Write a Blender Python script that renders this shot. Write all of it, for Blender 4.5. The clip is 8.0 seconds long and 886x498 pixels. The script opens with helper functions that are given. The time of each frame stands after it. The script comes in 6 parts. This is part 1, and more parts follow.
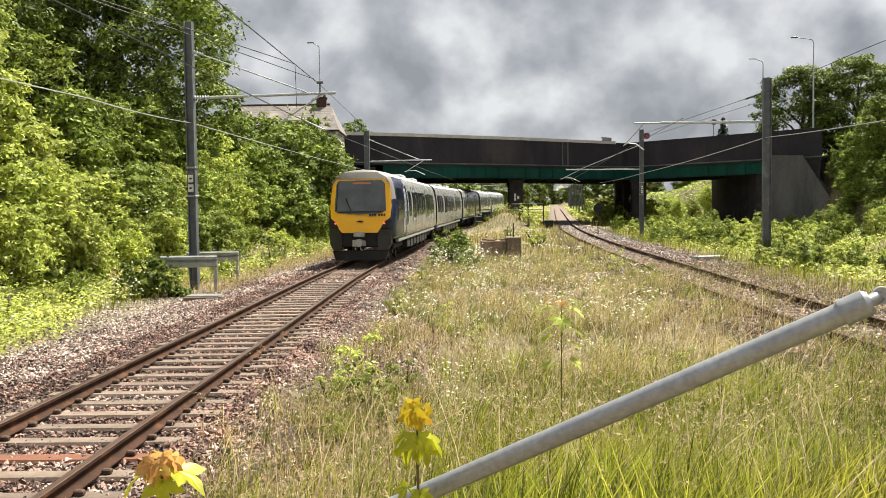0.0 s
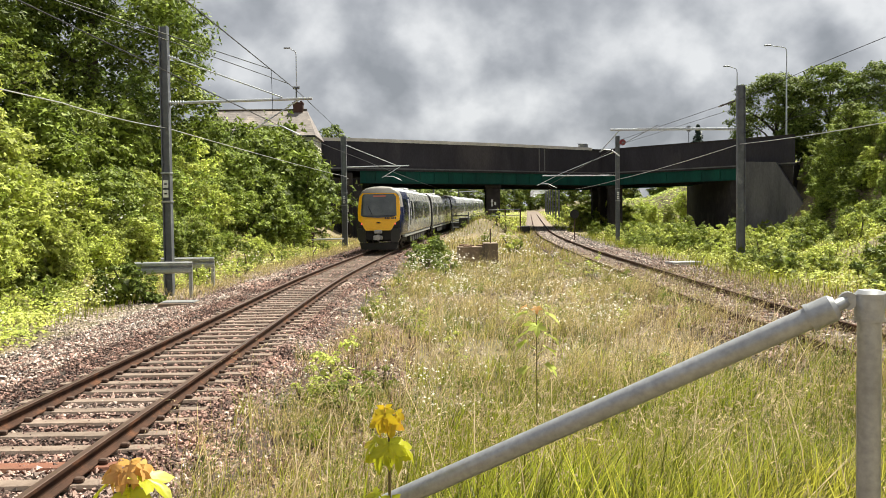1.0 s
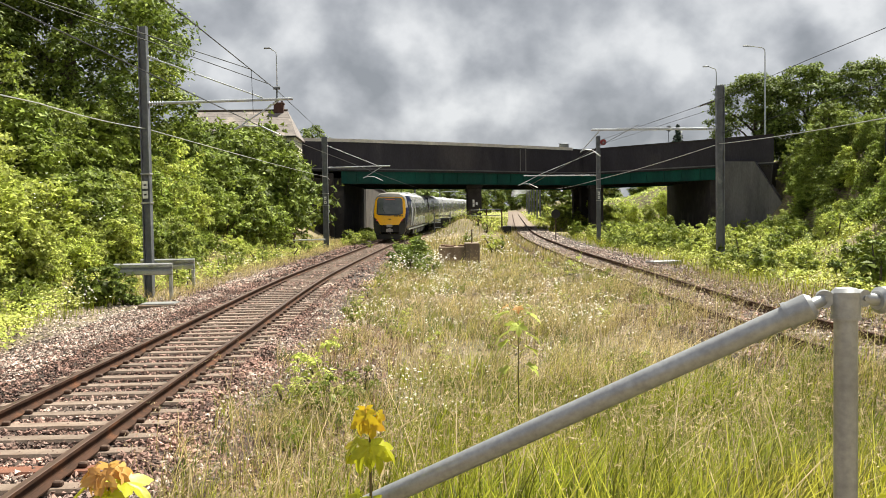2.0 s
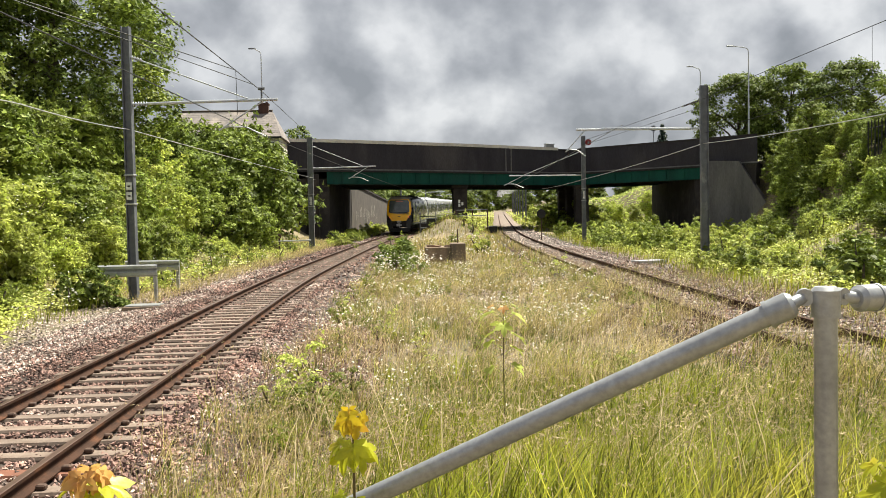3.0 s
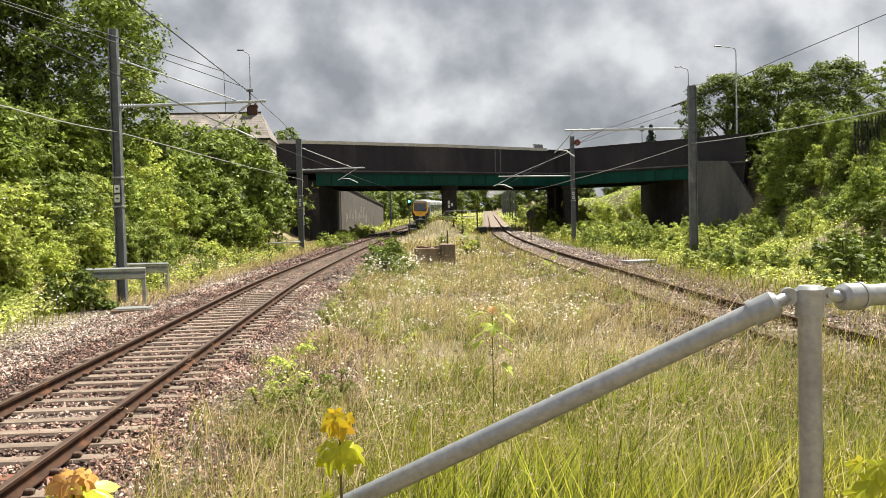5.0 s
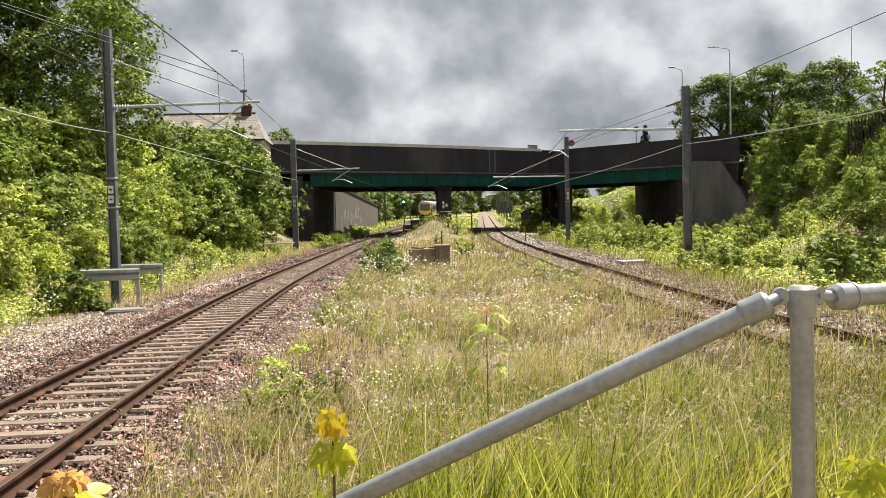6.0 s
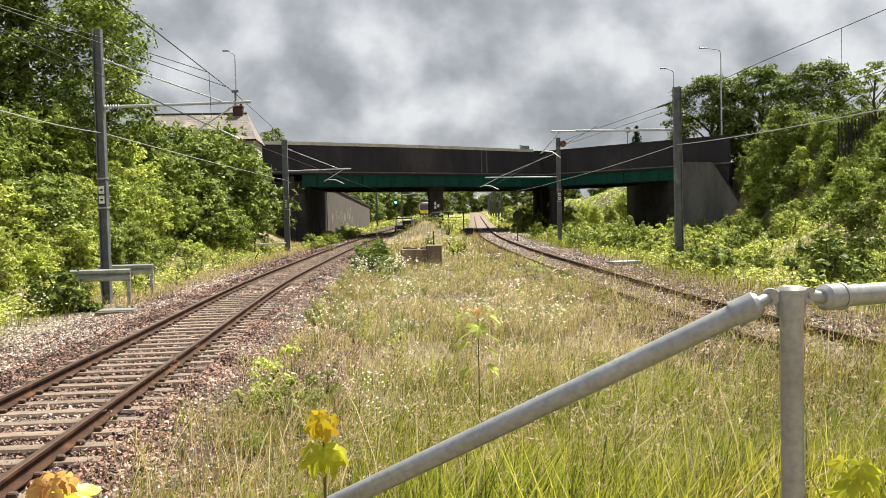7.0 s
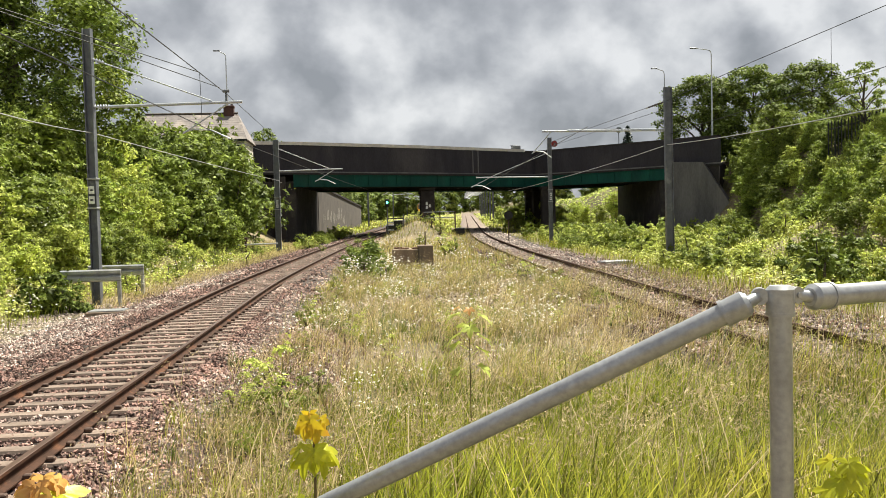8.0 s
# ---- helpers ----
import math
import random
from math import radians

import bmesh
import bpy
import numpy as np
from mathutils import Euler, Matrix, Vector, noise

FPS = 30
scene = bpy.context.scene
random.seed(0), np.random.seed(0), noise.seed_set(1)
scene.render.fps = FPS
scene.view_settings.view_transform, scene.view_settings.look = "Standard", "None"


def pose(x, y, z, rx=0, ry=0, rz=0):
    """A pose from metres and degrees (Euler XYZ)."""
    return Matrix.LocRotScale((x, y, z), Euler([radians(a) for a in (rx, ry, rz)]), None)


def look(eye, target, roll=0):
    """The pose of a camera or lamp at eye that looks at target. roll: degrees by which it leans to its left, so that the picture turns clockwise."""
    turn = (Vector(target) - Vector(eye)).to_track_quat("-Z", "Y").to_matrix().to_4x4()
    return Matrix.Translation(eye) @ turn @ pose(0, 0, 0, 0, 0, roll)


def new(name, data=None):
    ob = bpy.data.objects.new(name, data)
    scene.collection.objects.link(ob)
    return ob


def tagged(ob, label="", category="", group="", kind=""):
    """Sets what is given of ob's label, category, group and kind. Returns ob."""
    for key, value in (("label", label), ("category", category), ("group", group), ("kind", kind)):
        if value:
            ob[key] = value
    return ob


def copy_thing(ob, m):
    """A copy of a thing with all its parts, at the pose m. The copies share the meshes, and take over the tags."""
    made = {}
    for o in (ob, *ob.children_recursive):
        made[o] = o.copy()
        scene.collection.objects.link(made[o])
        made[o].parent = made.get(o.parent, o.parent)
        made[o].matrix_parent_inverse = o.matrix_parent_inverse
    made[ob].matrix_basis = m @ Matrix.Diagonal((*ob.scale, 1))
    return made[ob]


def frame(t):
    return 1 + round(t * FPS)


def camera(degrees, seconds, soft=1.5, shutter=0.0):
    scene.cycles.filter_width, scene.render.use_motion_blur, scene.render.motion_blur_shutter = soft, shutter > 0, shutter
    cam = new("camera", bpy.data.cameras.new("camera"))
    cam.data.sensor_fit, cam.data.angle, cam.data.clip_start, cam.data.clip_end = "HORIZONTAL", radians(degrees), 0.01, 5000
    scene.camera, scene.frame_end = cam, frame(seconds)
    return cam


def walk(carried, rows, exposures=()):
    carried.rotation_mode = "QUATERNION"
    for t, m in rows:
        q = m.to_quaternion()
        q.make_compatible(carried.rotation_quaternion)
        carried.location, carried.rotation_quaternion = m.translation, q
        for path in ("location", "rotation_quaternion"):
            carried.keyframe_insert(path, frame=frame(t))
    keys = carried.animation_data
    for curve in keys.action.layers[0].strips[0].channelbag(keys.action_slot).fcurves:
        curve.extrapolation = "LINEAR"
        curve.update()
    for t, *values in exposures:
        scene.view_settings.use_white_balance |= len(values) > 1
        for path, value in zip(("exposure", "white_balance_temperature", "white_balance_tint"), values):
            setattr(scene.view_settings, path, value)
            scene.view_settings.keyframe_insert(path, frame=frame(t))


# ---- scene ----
cam = camera(52.5, 8.0, soft=0.75, shutter=0.0)
EYE = 2.15
# seconds, sideways drift, tilt, roll, heading
ROWS = [
    (0, -0.0300, 87.432, 0.734, 3.739),
    (0.5, -0.0225, 87.674, 0.705, 3.004),
    (1, -0.0165, 87.784, 0.697, 2.291),
    (1.5, -0.0150, 87.784, 0.779, 1.680),
    (3, -0.0050, 87.785, 1.088, 0.217),
    (3.5, 0.0000, 87.800, 1.199, -0.046),
    (4, 0.0020, 87.814, 1.298, -0.198),
    (4.5, 0.0030, 87.818, 1.331, -0.314),
    (6, 0.0085, 87.865, 1.429, -0.783),
    (6.5, 0.0100, 87.860, 1.409, -1.025),
    (7, 0.0108, 87.883, 1.405, -1.302),
    (7.5, 0.0114, 87.895, 1.413, -1.588),
    (8, 0.0140, 87.871, 1.460, -1.842),
]
walk(cam, [(t, pose(x, 0, EYE, rx, ry, rz)) for t, x, rx, ry, rz in ROWS])

# ---- light ----
SUN_EL, SUN_AZ = 60.0, 40.0   # azimuth: degrees clockwise from straight ahead
scene.view_settings.exposure = 1.29


def make_sky():
    w = bpy.data.worlds.new("cloudy_sky")
    scene.world = w
    w.use_nodes = True
    nt = w.node_tree
    nt.nodes.clear()
    N, L = nt.nodes.new, nt.links.new
    out, bg = N("ShaderNodeOutputWorld"), N("ShaderNodeBackground")
    sky = N("ShaderNodeTexSky")
    sky.sky_type, sky.sun_disc = "NISHITA", False
    sky.sun_elevation, sky.sun_rotation = radians(SUN_EL), radians(SUN_AZ)
    dim = N("ShaderNodeVectorMath")
    dim.operation = "SCALE"
    dim.inputs["Scale"].default_value = 0.09
    L(sky.outputs[0], dim.inputs[0])
    tc = N("ShaderNodeTexCoord")
    sep = N("ShaderNodeSeparateXYZ")
    L(tc.outputs["Generated"], sep.inputs[0])
    zc = N("ShaderNodeMath")
    zc.operation = "MAXIMUM"
    zc.inputs[1].default_value = 0.0
    L(sep.outputs["Z"], zc.inputs[0])
    za = N("ShaderNodeMath")
    za.operation = "ADD"
    za.inputs[1].default_value = 0.85
    L(zc.outputs[0], za.inputs[0])
    comb = N("ShaderNodeCombineXYZ")
    for k in "XY":
        d = N("ShaderNodeMath")
        d.operation = "DIVIDE"
        L(sep.outputs[k], d.inputs[0])
        L(za.outputs[0], d.inputs[1])
        L(d.outputs[0], comb.inputs[k])

    def cloud(src, scale, detail, rough, dist, off):
        m = N("ShaderNodeMapping")
        m.inputs["Location"].default_value = off
        L(src, m.inputs[0])
        n = N("ShaderNodeTexNoise")
        n.inputs["Scale"].default_value, n.inputs["Detail"].default_value = scale, detail
        n.inputs["Roughness"].default_value, n.inputs["Distortion"].default_value = rough, dist
        L(m.outputs[0], n.inputs["Vector"])
        return n.outputs["Fac"]

    def calc(op, a, b, c=None):
        q = N("ShaderNodeMath")
        q.operation = op
        for k, v in enumerate((a, b, c)):
            if v is None:
                continue
            if isinstance(v, (int, float)):
                q.inputs[k].default_value = v
            else:
                L(v, q.inputs[k])
        return q.outputs[0]

    def puffs(src):
        """Round heads of the cloud heaps, bent by noise."""
        w = N("ShaderNodeTexNoise")
        w.inputs["Scale"].default_value, w.inputs["Detail"].default_value = 4.0, 4
        L(src, w.inputs["Vector"])
        bend = N("ShaderNodeVectorMath")
        bend.operation = "MULTIPLY_ADD"
        bend.inputs[1].default_value = (0.28, 0.28, 0.28)
        L(w.outputs["Color"], bend.inputs[0])
        L(src, bend.inputs[2])
        v = N("ShaderNodeTexVoronoi")
        v.feature = "SMOOTH_F1"
        v.inputs["Scale"].default_value, v.inputs["Detail"].default_value = 6.5, 2.0
        v.inputs["Smoothness"].default_value = 0.45
        L(bend.outputs[0], v.inputs["Vector"])
        return v.outputs["Distance"]

    # cloud heaps lit from above: thickness here less thickness nearer the zenith
    lift = N("ShaderNodeMapping")
    lift.inputs["Scale"].default_value, lift.inputs["Location"].default_value = (0.95, 0.95, 1), (0.02, 0, 0)
    L(comb.outputs[0], lift.inputs[0])
    here = cloud(comb.outputs[0], 5.6, 9, 0.50, 0.1, (5.3, 2.2, 0))
    above = cloud(lift.outputs[0], 5.6, 9, 0.50, 0.1, (5.3, 2.2, 0))
    here = calc("SUBTRACT", here, calc("MULTIPLY", puffs(comb.outputs[0]), 0.16))
    above = calc("SUBTRACT", above, calc("MULTIPLY", puffs(lift.outputs[0]), 0.16))
    broad = cloud(comb.outputs[0], 3.3, 4, 0.5, 0.2, (1.4, 7.2, 2))
    relief = calc("SUBTRACT", here, above)
    tone = calc("MULTIPLY_ADD", relief, 2.7, 0.535)
    tone = calc("ADD", tone, calc("MULTIPLY", calc("SUBTRACT", broad, 0.5), 0.6))
    curl = calc("SUBTRACT", cloud(comb.outputs[0], 13.0, 7, 0.5, 0.2, (3.1, 0.7, 4)), cloud(lift.outputs[0], 13.0, 7, 0.5, 0.2, (3.1, 0.7, 4)))
    tone = calc("MULTIPLY_ADD", curl, 0.95, tone)
    ramp = N("ShaderNodeValToRGB")
    e = ramp.color_ramp.elements
    e[0].position, e[0].color = 0.02, (0.265, 0.28, 0.302, 1)
    e[1].position, e[1].color = 0.98, (0.70, 0.71, 0.72, 1)
    a = e.new(0.36)
    a.color = (0.375, 0.39, 0.415, 1)
    b = e.new(0.64)
    b.color = (0.51, 0.525, 0.545, 1)
    L(tone, ramp.inputs[0])
    both = N("ShaderNodeMix")
    both.data_type = "RGBA"
    both.inputs["Factor"].default_value = 0.94
    L(dim.outputs[0], both.inputs[6])
    L(ramp.outputs[0], both.inputs[7])
    L(both.outputs[2], bg.inputs[0])
    bg.inputs[1].default_value = 0.48
    L(bg.outputs[0], out.inputs[0])


make_sky()
sun = new("sun", bpy.data.lights.new("sun", "SUN"))
sun.data.energy, sun.data.angle, sun.data.color = 5.0, radians(1.0), (1.0, 0.955, 0.80)
_el, _az = radians(SUN_EL), radians(SUN_AZ)
sun.matrix_world = look((60 * math.sin(_az), 60 * math.cos(_az), 80), (60 * math.sin(_az) - 30 * math.sin(_az) * math.cos(_el),
                        60 * math.cos(_az) - 30 * math.cos(_az) * math.cos(_el), 80 - 30 * math.sin(_el)))


# ---- materials ----
def mat(name, c1, c2=None, scale=3.0, rough=0.8, metal=0.0, bump=0.0, bscale=None, c3=None, fine=40.0, island=0.0, obrand=0.0, thin=0.0, stretch=(1, 1, 1), spec=0.5):
    """Two-scale noise between c1 and c2, stains of c3, fine relief; island/obrand: brightness change from piece to piece; thin: light let through."""
    m = bpy.data.materials.new(name)
    m.use_nodes = True
    nt = m.node_tree
    N, L = nt.nodes.new, nt.links.new
    bsdf = nt.nodes["Principled BSDF"]
    out = nt.nodes["Material Output"]
    c2 = c2 or tuple(v * 0.8 for v in c1)
    geo = N("ShaderNodeTexCoord")
    mp = N("ShaderNodeMapping")
    mp.inputs["Scale"].default_value = stretch
    L(geo.outputs["Object"], mp.inputs[0])

    def nz(sc, det):
        n = N("ShaderNodeTexNoise")
        n.inputs["Scale"].default_value, n.inputs["Detail"].default_value, n.inputs["Roughness"].default_value = sc, det, 0.6
        L(mp.outputs[0], n.inputs["Vector"])
        return n.outputs["Fac"]

    def ramp(fac, lo, hi):
        r = N("ShaderNodeMapRange")
        r.inputs["From Min"].default_value, r.inputs["From Max"].default_value = lo, hi
        L(fac, r.inputs["Value"])
        return r.outputs[0]

    def mix(fac, a, b):
        x = N("ShaderNodeMix")
        x.data_type = "RGBA"
        L(fac, x.inputs["Factor"])
        for sock, v in ((6, a), (7, b)):
            if isinstance(v, tuple):
                x.inputs[sock].default_value = (*v, 1)
            else:
                L(v, x.inputs[sock])
        return x.outputs[2]

    col = mix(ramp(nz(scale, 5), 0.35, 0.65), c1, c2)
    fn = nz(fine, 4)
    if c3:
        col = mix(ramp(nz(scale * 0.37, 6), 0.54, 0.66), col, c3)
    hv = N("ShaderNodeHueSaturation")
    val = ramp(fn, 0.25, 0.75)
    r = N("ShaderNodeMapRange")
    r.inputs["To Min"].default_value, r.inputs["To Max"].default_value = 0.82, 1.18
    L(val, r.inputs["Value"])
    v = r.outputs[0]
    for amount, node, sock in ((island, "ShaderNodeNewGeometry", "Random Per Island"), (obrand, "ShaderNodeObjectInfo", "Random")):
        if amount:
            gi = N(node)
            q = N("ShaderNodeMapRange")
            q.inputs["To Min"].default_value, q.inputs["To Max"].default_value = 1 - amount, 1 + amount
            L(gi.outputs[sock], q.inputs["Value"])
            mm = N("ShaderNodeMath")
            mm.operation = "MULTIPLY"
            L(v, mm.inputs[0])
            L(q.outputs[0], mm.inputs[1])
            v = mm.outputs[0]
    L(v, hv.inputs["Value"])
    L(col, hv.inputs["Color"])
    L(hv.outputs[0], bsdf.inputs["Base Color"])
    bsdf.inputs["Roughness"].default_value, bsdf.inputs["Metallic"].default_value, bsdf.inputs["Specular IOR Level"].default_value = rough, metal, spec
    if bump:
        bp = N("ShaderNodeBump")
        bp.inputs["Strength"].default_value, bp.inputs["Distance"].default_value = 0.6, bump
        L(nz(bscale or fine, 5), bp.inputs["Height"])
        L(bp.outputs[0], bsdf.inputs["Normal"])
    if thin:
        tr, ms = N("ShaderNodeBsdfTranslucent"), N("ShaderNodeMixShader")
        L(hv.outputs[0], tr.inputs[0])
        ms.inputs[0].default_value = thin
        L(bsdf.outputs[0], ms.inputs[1])
        L(tr.outputs[0], ms.inputs[2])
        L(ms.outputs[0], out.inputs[0])
    return m


def glow(name, c, s):
    m = bpy.data.materials.new(name)
    m.use_nodes = True
    b = m.node_tree.nodes["Principled BSDF"]
    b.inputs["Base Color"].default_value = (*c, 1)
    b.inputs["Emission Color"].default_value, b.inputs["Emission Strength"].default_value = (*c, 1), s
    return m


M_GALV = mat("galvanised_steel", (0.385, 0.393, 0.405), (0.325, 0.333, 0.345), 7, 0.40, 0.55, 0.0006, 90, (0.275, 0.28, 0.288), 60)
M_MAST = mat("mast_steel", (0.15, 0.16, 0.18), (0.10, 0.107, 0.12), 2.5, 0.55, 0.3, 0.001, 60, (0.26, 0.27, 0.28), 40)
M_ARM = mat("cantilever_tube", (0.50, 0.52, 0.55), (0.40, 0.42, 0.45), 5, 0.45, 0.4)
M_WIRE = mat("copper_wire", (0.045, 0.048, 0.048), (0.03, 0.032, 0.032), 5, 0.5, 0.5)
M_EARTHWIRE = mat("aluminium_wire", (0.62, 0.62, 0.60), (0.50, 0.50, 0.50), 5, 0.4, 0.6)
M_RAILSIDE = mat("rusty_rail", (0.060, 0.028, 0.017), (0.034, 0.017, 0.011), 5, 0.85, 0.05, 0.002, 60, (0.115, 0.050, 0.026), 70, spec=0.2)
M_RAILTOP = mat("worn_rail_head", (0.115, 0.070, 0.052), (0.070, 0.042, 0.032), 3, 0.45, 0.45, 0.0, None, None, 50, stretch=(1, .1, 1))
M_SLEEPER = mat("concrete_sleeper", (0.205, 0.155, 0.125), (0.120, 0.085, 0.066), 3, 0.9, 0, 0.004, 50, (0.165, 0.107, 0.077), 45, obrand=0.22)
M_SLEEPER_RED = mat("rust_stained_sleeper", (0.19, 0.07, 0.04), (0.14, 0.058, 0.036), 3, 0.9, 0, 0.004, 50, (0.2, 0.1, 0.06), 45)
M_CLIP = mat("rail_clip_steel", (0.10, 0.058, 0.04), (0.06, 0.036, 0.028), 9, 0.8, 0.2)
M_STONE = mat("ballast_stone", (0.33, 0.205, 0.170), (0.110, 0.064, 0.052), 0.9, 0.9, 0, 0, None, (0.40, 0.31, 0.27), 30, island=0.85)
M_STONE_GREY = mat("grey_chippings", (0.52, 0.43, 0.375), (0.28, 0.225, 0.195), 0.9, 0.9, 0, 0, None, (0.46, 0.42, 0.385), 30, island=0.75)
# bed colour darkened for the shade in gaps between stones and sleepers
M_BED_SHADED = mat("ballast_bed", (0.060, 0.040, 0.032), (0.022, 0.015, 0.012), 9, 0.95, 0, 0.05, 18, (0.10, 0.072, 0.058), 22)
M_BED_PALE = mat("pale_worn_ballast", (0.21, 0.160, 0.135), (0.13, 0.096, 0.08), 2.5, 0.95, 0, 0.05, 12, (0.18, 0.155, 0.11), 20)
M_SOIL = mat("weedy_soil", (0.20, 0.155, 0.09), (0.10, 0.085, 0.042), 0.55, 0.95, 0, 0.05, 12, (0.30, 0.235, 0.135), 14)
M_CONC = mat("stained_concrete", (0.27, 0.20, 0.145), (0.18, 0.13, 0.095), 1.6, 0.9, 0, 0.006, 30, (0.13, 0.105, 0.08), 35, stretch=(1, 1, .35))
M_PARAPET = mat("black_painted_parapet", (0.046, 0.043, 0.051), (0.029, 0.0275, 0.034), 0.5, 0.9, 0, 0.004, 20, (0.066, 0.060, 0.065), 14, spec=0.15, stretch=(.7, .7, .25))
M_COPING = mat("pale_stone_coping", (0.60, 0.565, 0.52), (0.46, 0.43, 0.39), 1.2, 0.9, 0, 0.004, 20)
M_GIRDER = mat("green_painted_girder", (0.0064, 0.0672, 0.0512), (0.0048, 0.0432, 0.0352), 0.6, 0.8, 0.0, 0.002, 20, (0.016, 0.0512, 0.0416), 12, spec=0.2, stretch=(1, 1, .3))
M_BRICK = mat("sooty_bridge_brick", (0.045, 0.0405, 0.039), (0.0285, 0.0255, 0.027), 1.2, 0.95, 0, 0.008, 14, (0.0675, 0.06, 0.0555), 12, spec=0.15)
M_WING = mat("weathered_wing_wall", (0.135, 0.131, 0.136), (0.085, 0.083, 0.087), 0.8, 0.95, 0, 0.006, 14, (0.175, 0.166, 0.162), 12, spec=0.15, stretch=(1, 1, .25))
# wall brown darkened so that the far wall looks shaded
M_RETAIN = mat("shaded_brown_retaining_wall", (0.085, 0.069, 0.060), (0.060, 0.049, 0.043), 0.8, 0.95, 0, 0.006, 14, (0.045, 0.038, 0.034), 12)
M_GRAFFITI = mat("faded_white_paint", (0.27, 0.2475, 0.225), (0.27, 0.2475, 0.225), 2, 0.9)
# near-black colour of the deck and its inner beams
M_UNDER = mat("near_black_soffit", (0.02, 0.02, 0.021), (0.014, 0.014, 0.015), 1, 0.9)
M_WHITEPLATE = mat("white_enamel", (0.72, 0.73, 0.72), (0.62, 0.63, 0.62), 8, 0.5)
M_DARKINK = mat("dark_lettering", (0.03, 0.03, 0.03), None, 5, 0.6)
M_REDPAINT = mat("red_paint", (0.22, 0.018, 0.022), (0.16, 0.014, 0.018), 5, 0.5)
M_SLATE = mat("grey_roof_slate", (0.215, 0.185, 0.175), (0.145, 0.127, 0.122), 1.5, 0.85, 0, 0.006, 9, (0.30, 0.255, 0.225), 9, obrand=0.12)
M_REDBRICK = mat("red_house_brick", (0.085, 0.037, 0.030), (0.055, 0.028, 0.024), 3, 0.9, 0, 0.004, 30)
M_RENDER = mat("cream_house_render", (0.55, 0.51, 0.44), (0.47, 0.43, 0.37), 1, 0.9)
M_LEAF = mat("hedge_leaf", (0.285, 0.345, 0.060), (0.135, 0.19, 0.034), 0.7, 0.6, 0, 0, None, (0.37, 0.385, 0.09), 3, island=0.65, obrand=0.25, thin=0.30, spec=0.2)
# paler copy of the hedge leaf with sunlight put into its colour
M_LEAF_LIGHT = mat("sunlight_toned_leaf", (0.48, 0.52, 0.115), (0.28, 0.34, 0.064), 0.7, 0.6, 0, 0, None, (0.62, 0.60, 0.26), 3, island=0.6, obrand=0.25, thin=0.34, spec=0.2)
# tree green; on the SHADE shrubs its darker tone stands for shade
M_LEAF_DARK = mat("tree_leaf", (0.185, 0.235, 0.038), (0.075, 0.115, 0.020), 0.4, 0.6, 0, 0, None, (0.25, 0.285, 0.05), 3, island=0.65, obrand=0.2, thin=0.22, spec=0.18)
M_LEAF_FIR = mat("conifer_leaf", (0.02, 0.042, 0.022), (0.014, 0.03, 0.016), 0.6, 0.6, island=0.3)
M_BARK = mat("bark", (0.085, 0.065, 0.045), (0.05, 0.04, 0.03), 3, 0.95, 0, 0.02, 9)
M_GRASS = mat("lush_grass", (0.29, 0.31, 0.028), (0.15, 0.187, 0.016), 0.6, 0.5, 0, 0, None, (0.45, 0.41, 0.06), 3, island=0.75, thin=0.33, spec=0.22)
M_DRY = mat("dry_grass", (0.50, 0.405, 0.175), (0.25, 0.205, 0.07), 0.5, 0.6, 0, 0, None, (0.29, 0.265, 0.065), 3, island=0.75, thin=0.25, spec=0.25)
M_SEED = mat("grass_seed_head", (0.58, 0.47, 0.29), (0.40, 0.31, 0.19), 1.0, 0.7, island=0.4, thin=0.3, spec=0.2)
M_WEED = mat("weed_leaf", (0.2025, 0.243, 0.03), (0.135, 0.1823, 0.027), 1.5, 0.5, 0, 0, None, (0.297, 0.297, 0.075), 3, island=0.4, obrand=0.15, thin=0.4, spec=0.2)
M_DAISY = mat("daisy_petal", (0.78, 0.76, 0.68), (0.70, 0.68, 0.58), 3, 0.7, island=0.1, thin=0.25)
M_DEADSTEM = mat("dead_brown_stem", (0.17, 0.09, 0.05), (0.11, 0.062, 0.035), 2, 0.8, island=0.35)
M_SYC = mat("yellow_green_leaf", (0.52, 0.50, 0.02), (0.38, 0.42, 0.018), 12, 0.4, 0, 0.001, 60, (0.56, 0.44, 0.03), 20, island=0.2, thin=0.5)
M_SYC_TOP = mat("amber_young_leaf", (0.60, 0.42, 0.02), (0.52, 0.42, 0.02), 14, 0.38, 0, 0.001, 60, (0.60, 0.32, 0.04), 20, island=0.15, thin=0.45)
M_SYC_ORANGE = mat("orange_young_leaf", (0.58, 0.27, 0.08), (0.58, 0.38, 0.12), 10, 0.38, 0, 0.001, 60, (0.52, 0.19, 0.07), 20, island=0.15, thin=0.4)
M_STEM = mat("sapling_stem", (0.13, 0.10, 0.035), (0.10, 0.075, 0.03), 9, 0.7)
M_T_YELLOW = mat("train_yellow", (0.95, 0.50, 0.005), (0.92, 0.47, 0.005), 1.5, 0.3)
M_T_BLUE = mat("train_navy_blue", (0.010, 0.014, 0.050), (0.008, 0.011, 0.042), 1.5, 0.25)
M_T_WHITE = mat("train_pale_grey", (0.31, 0.315, 0.31), (0.25, 0.255, 0.25), 1.2, 0.22, 0, 0, None, (0.22, 0.22, 0.21), 8)
M_T_ROOF = mat("train_roof_grey", (0.46, 0.47, 0.48), (0.38, 0.39, 0.40), 1.5, 0.45)
M_T_DOME = mat("train_cab_dome_grey", (0.21, 0.195, 0.175), (0.165, 0.155, 0.14), 2, 0.5)
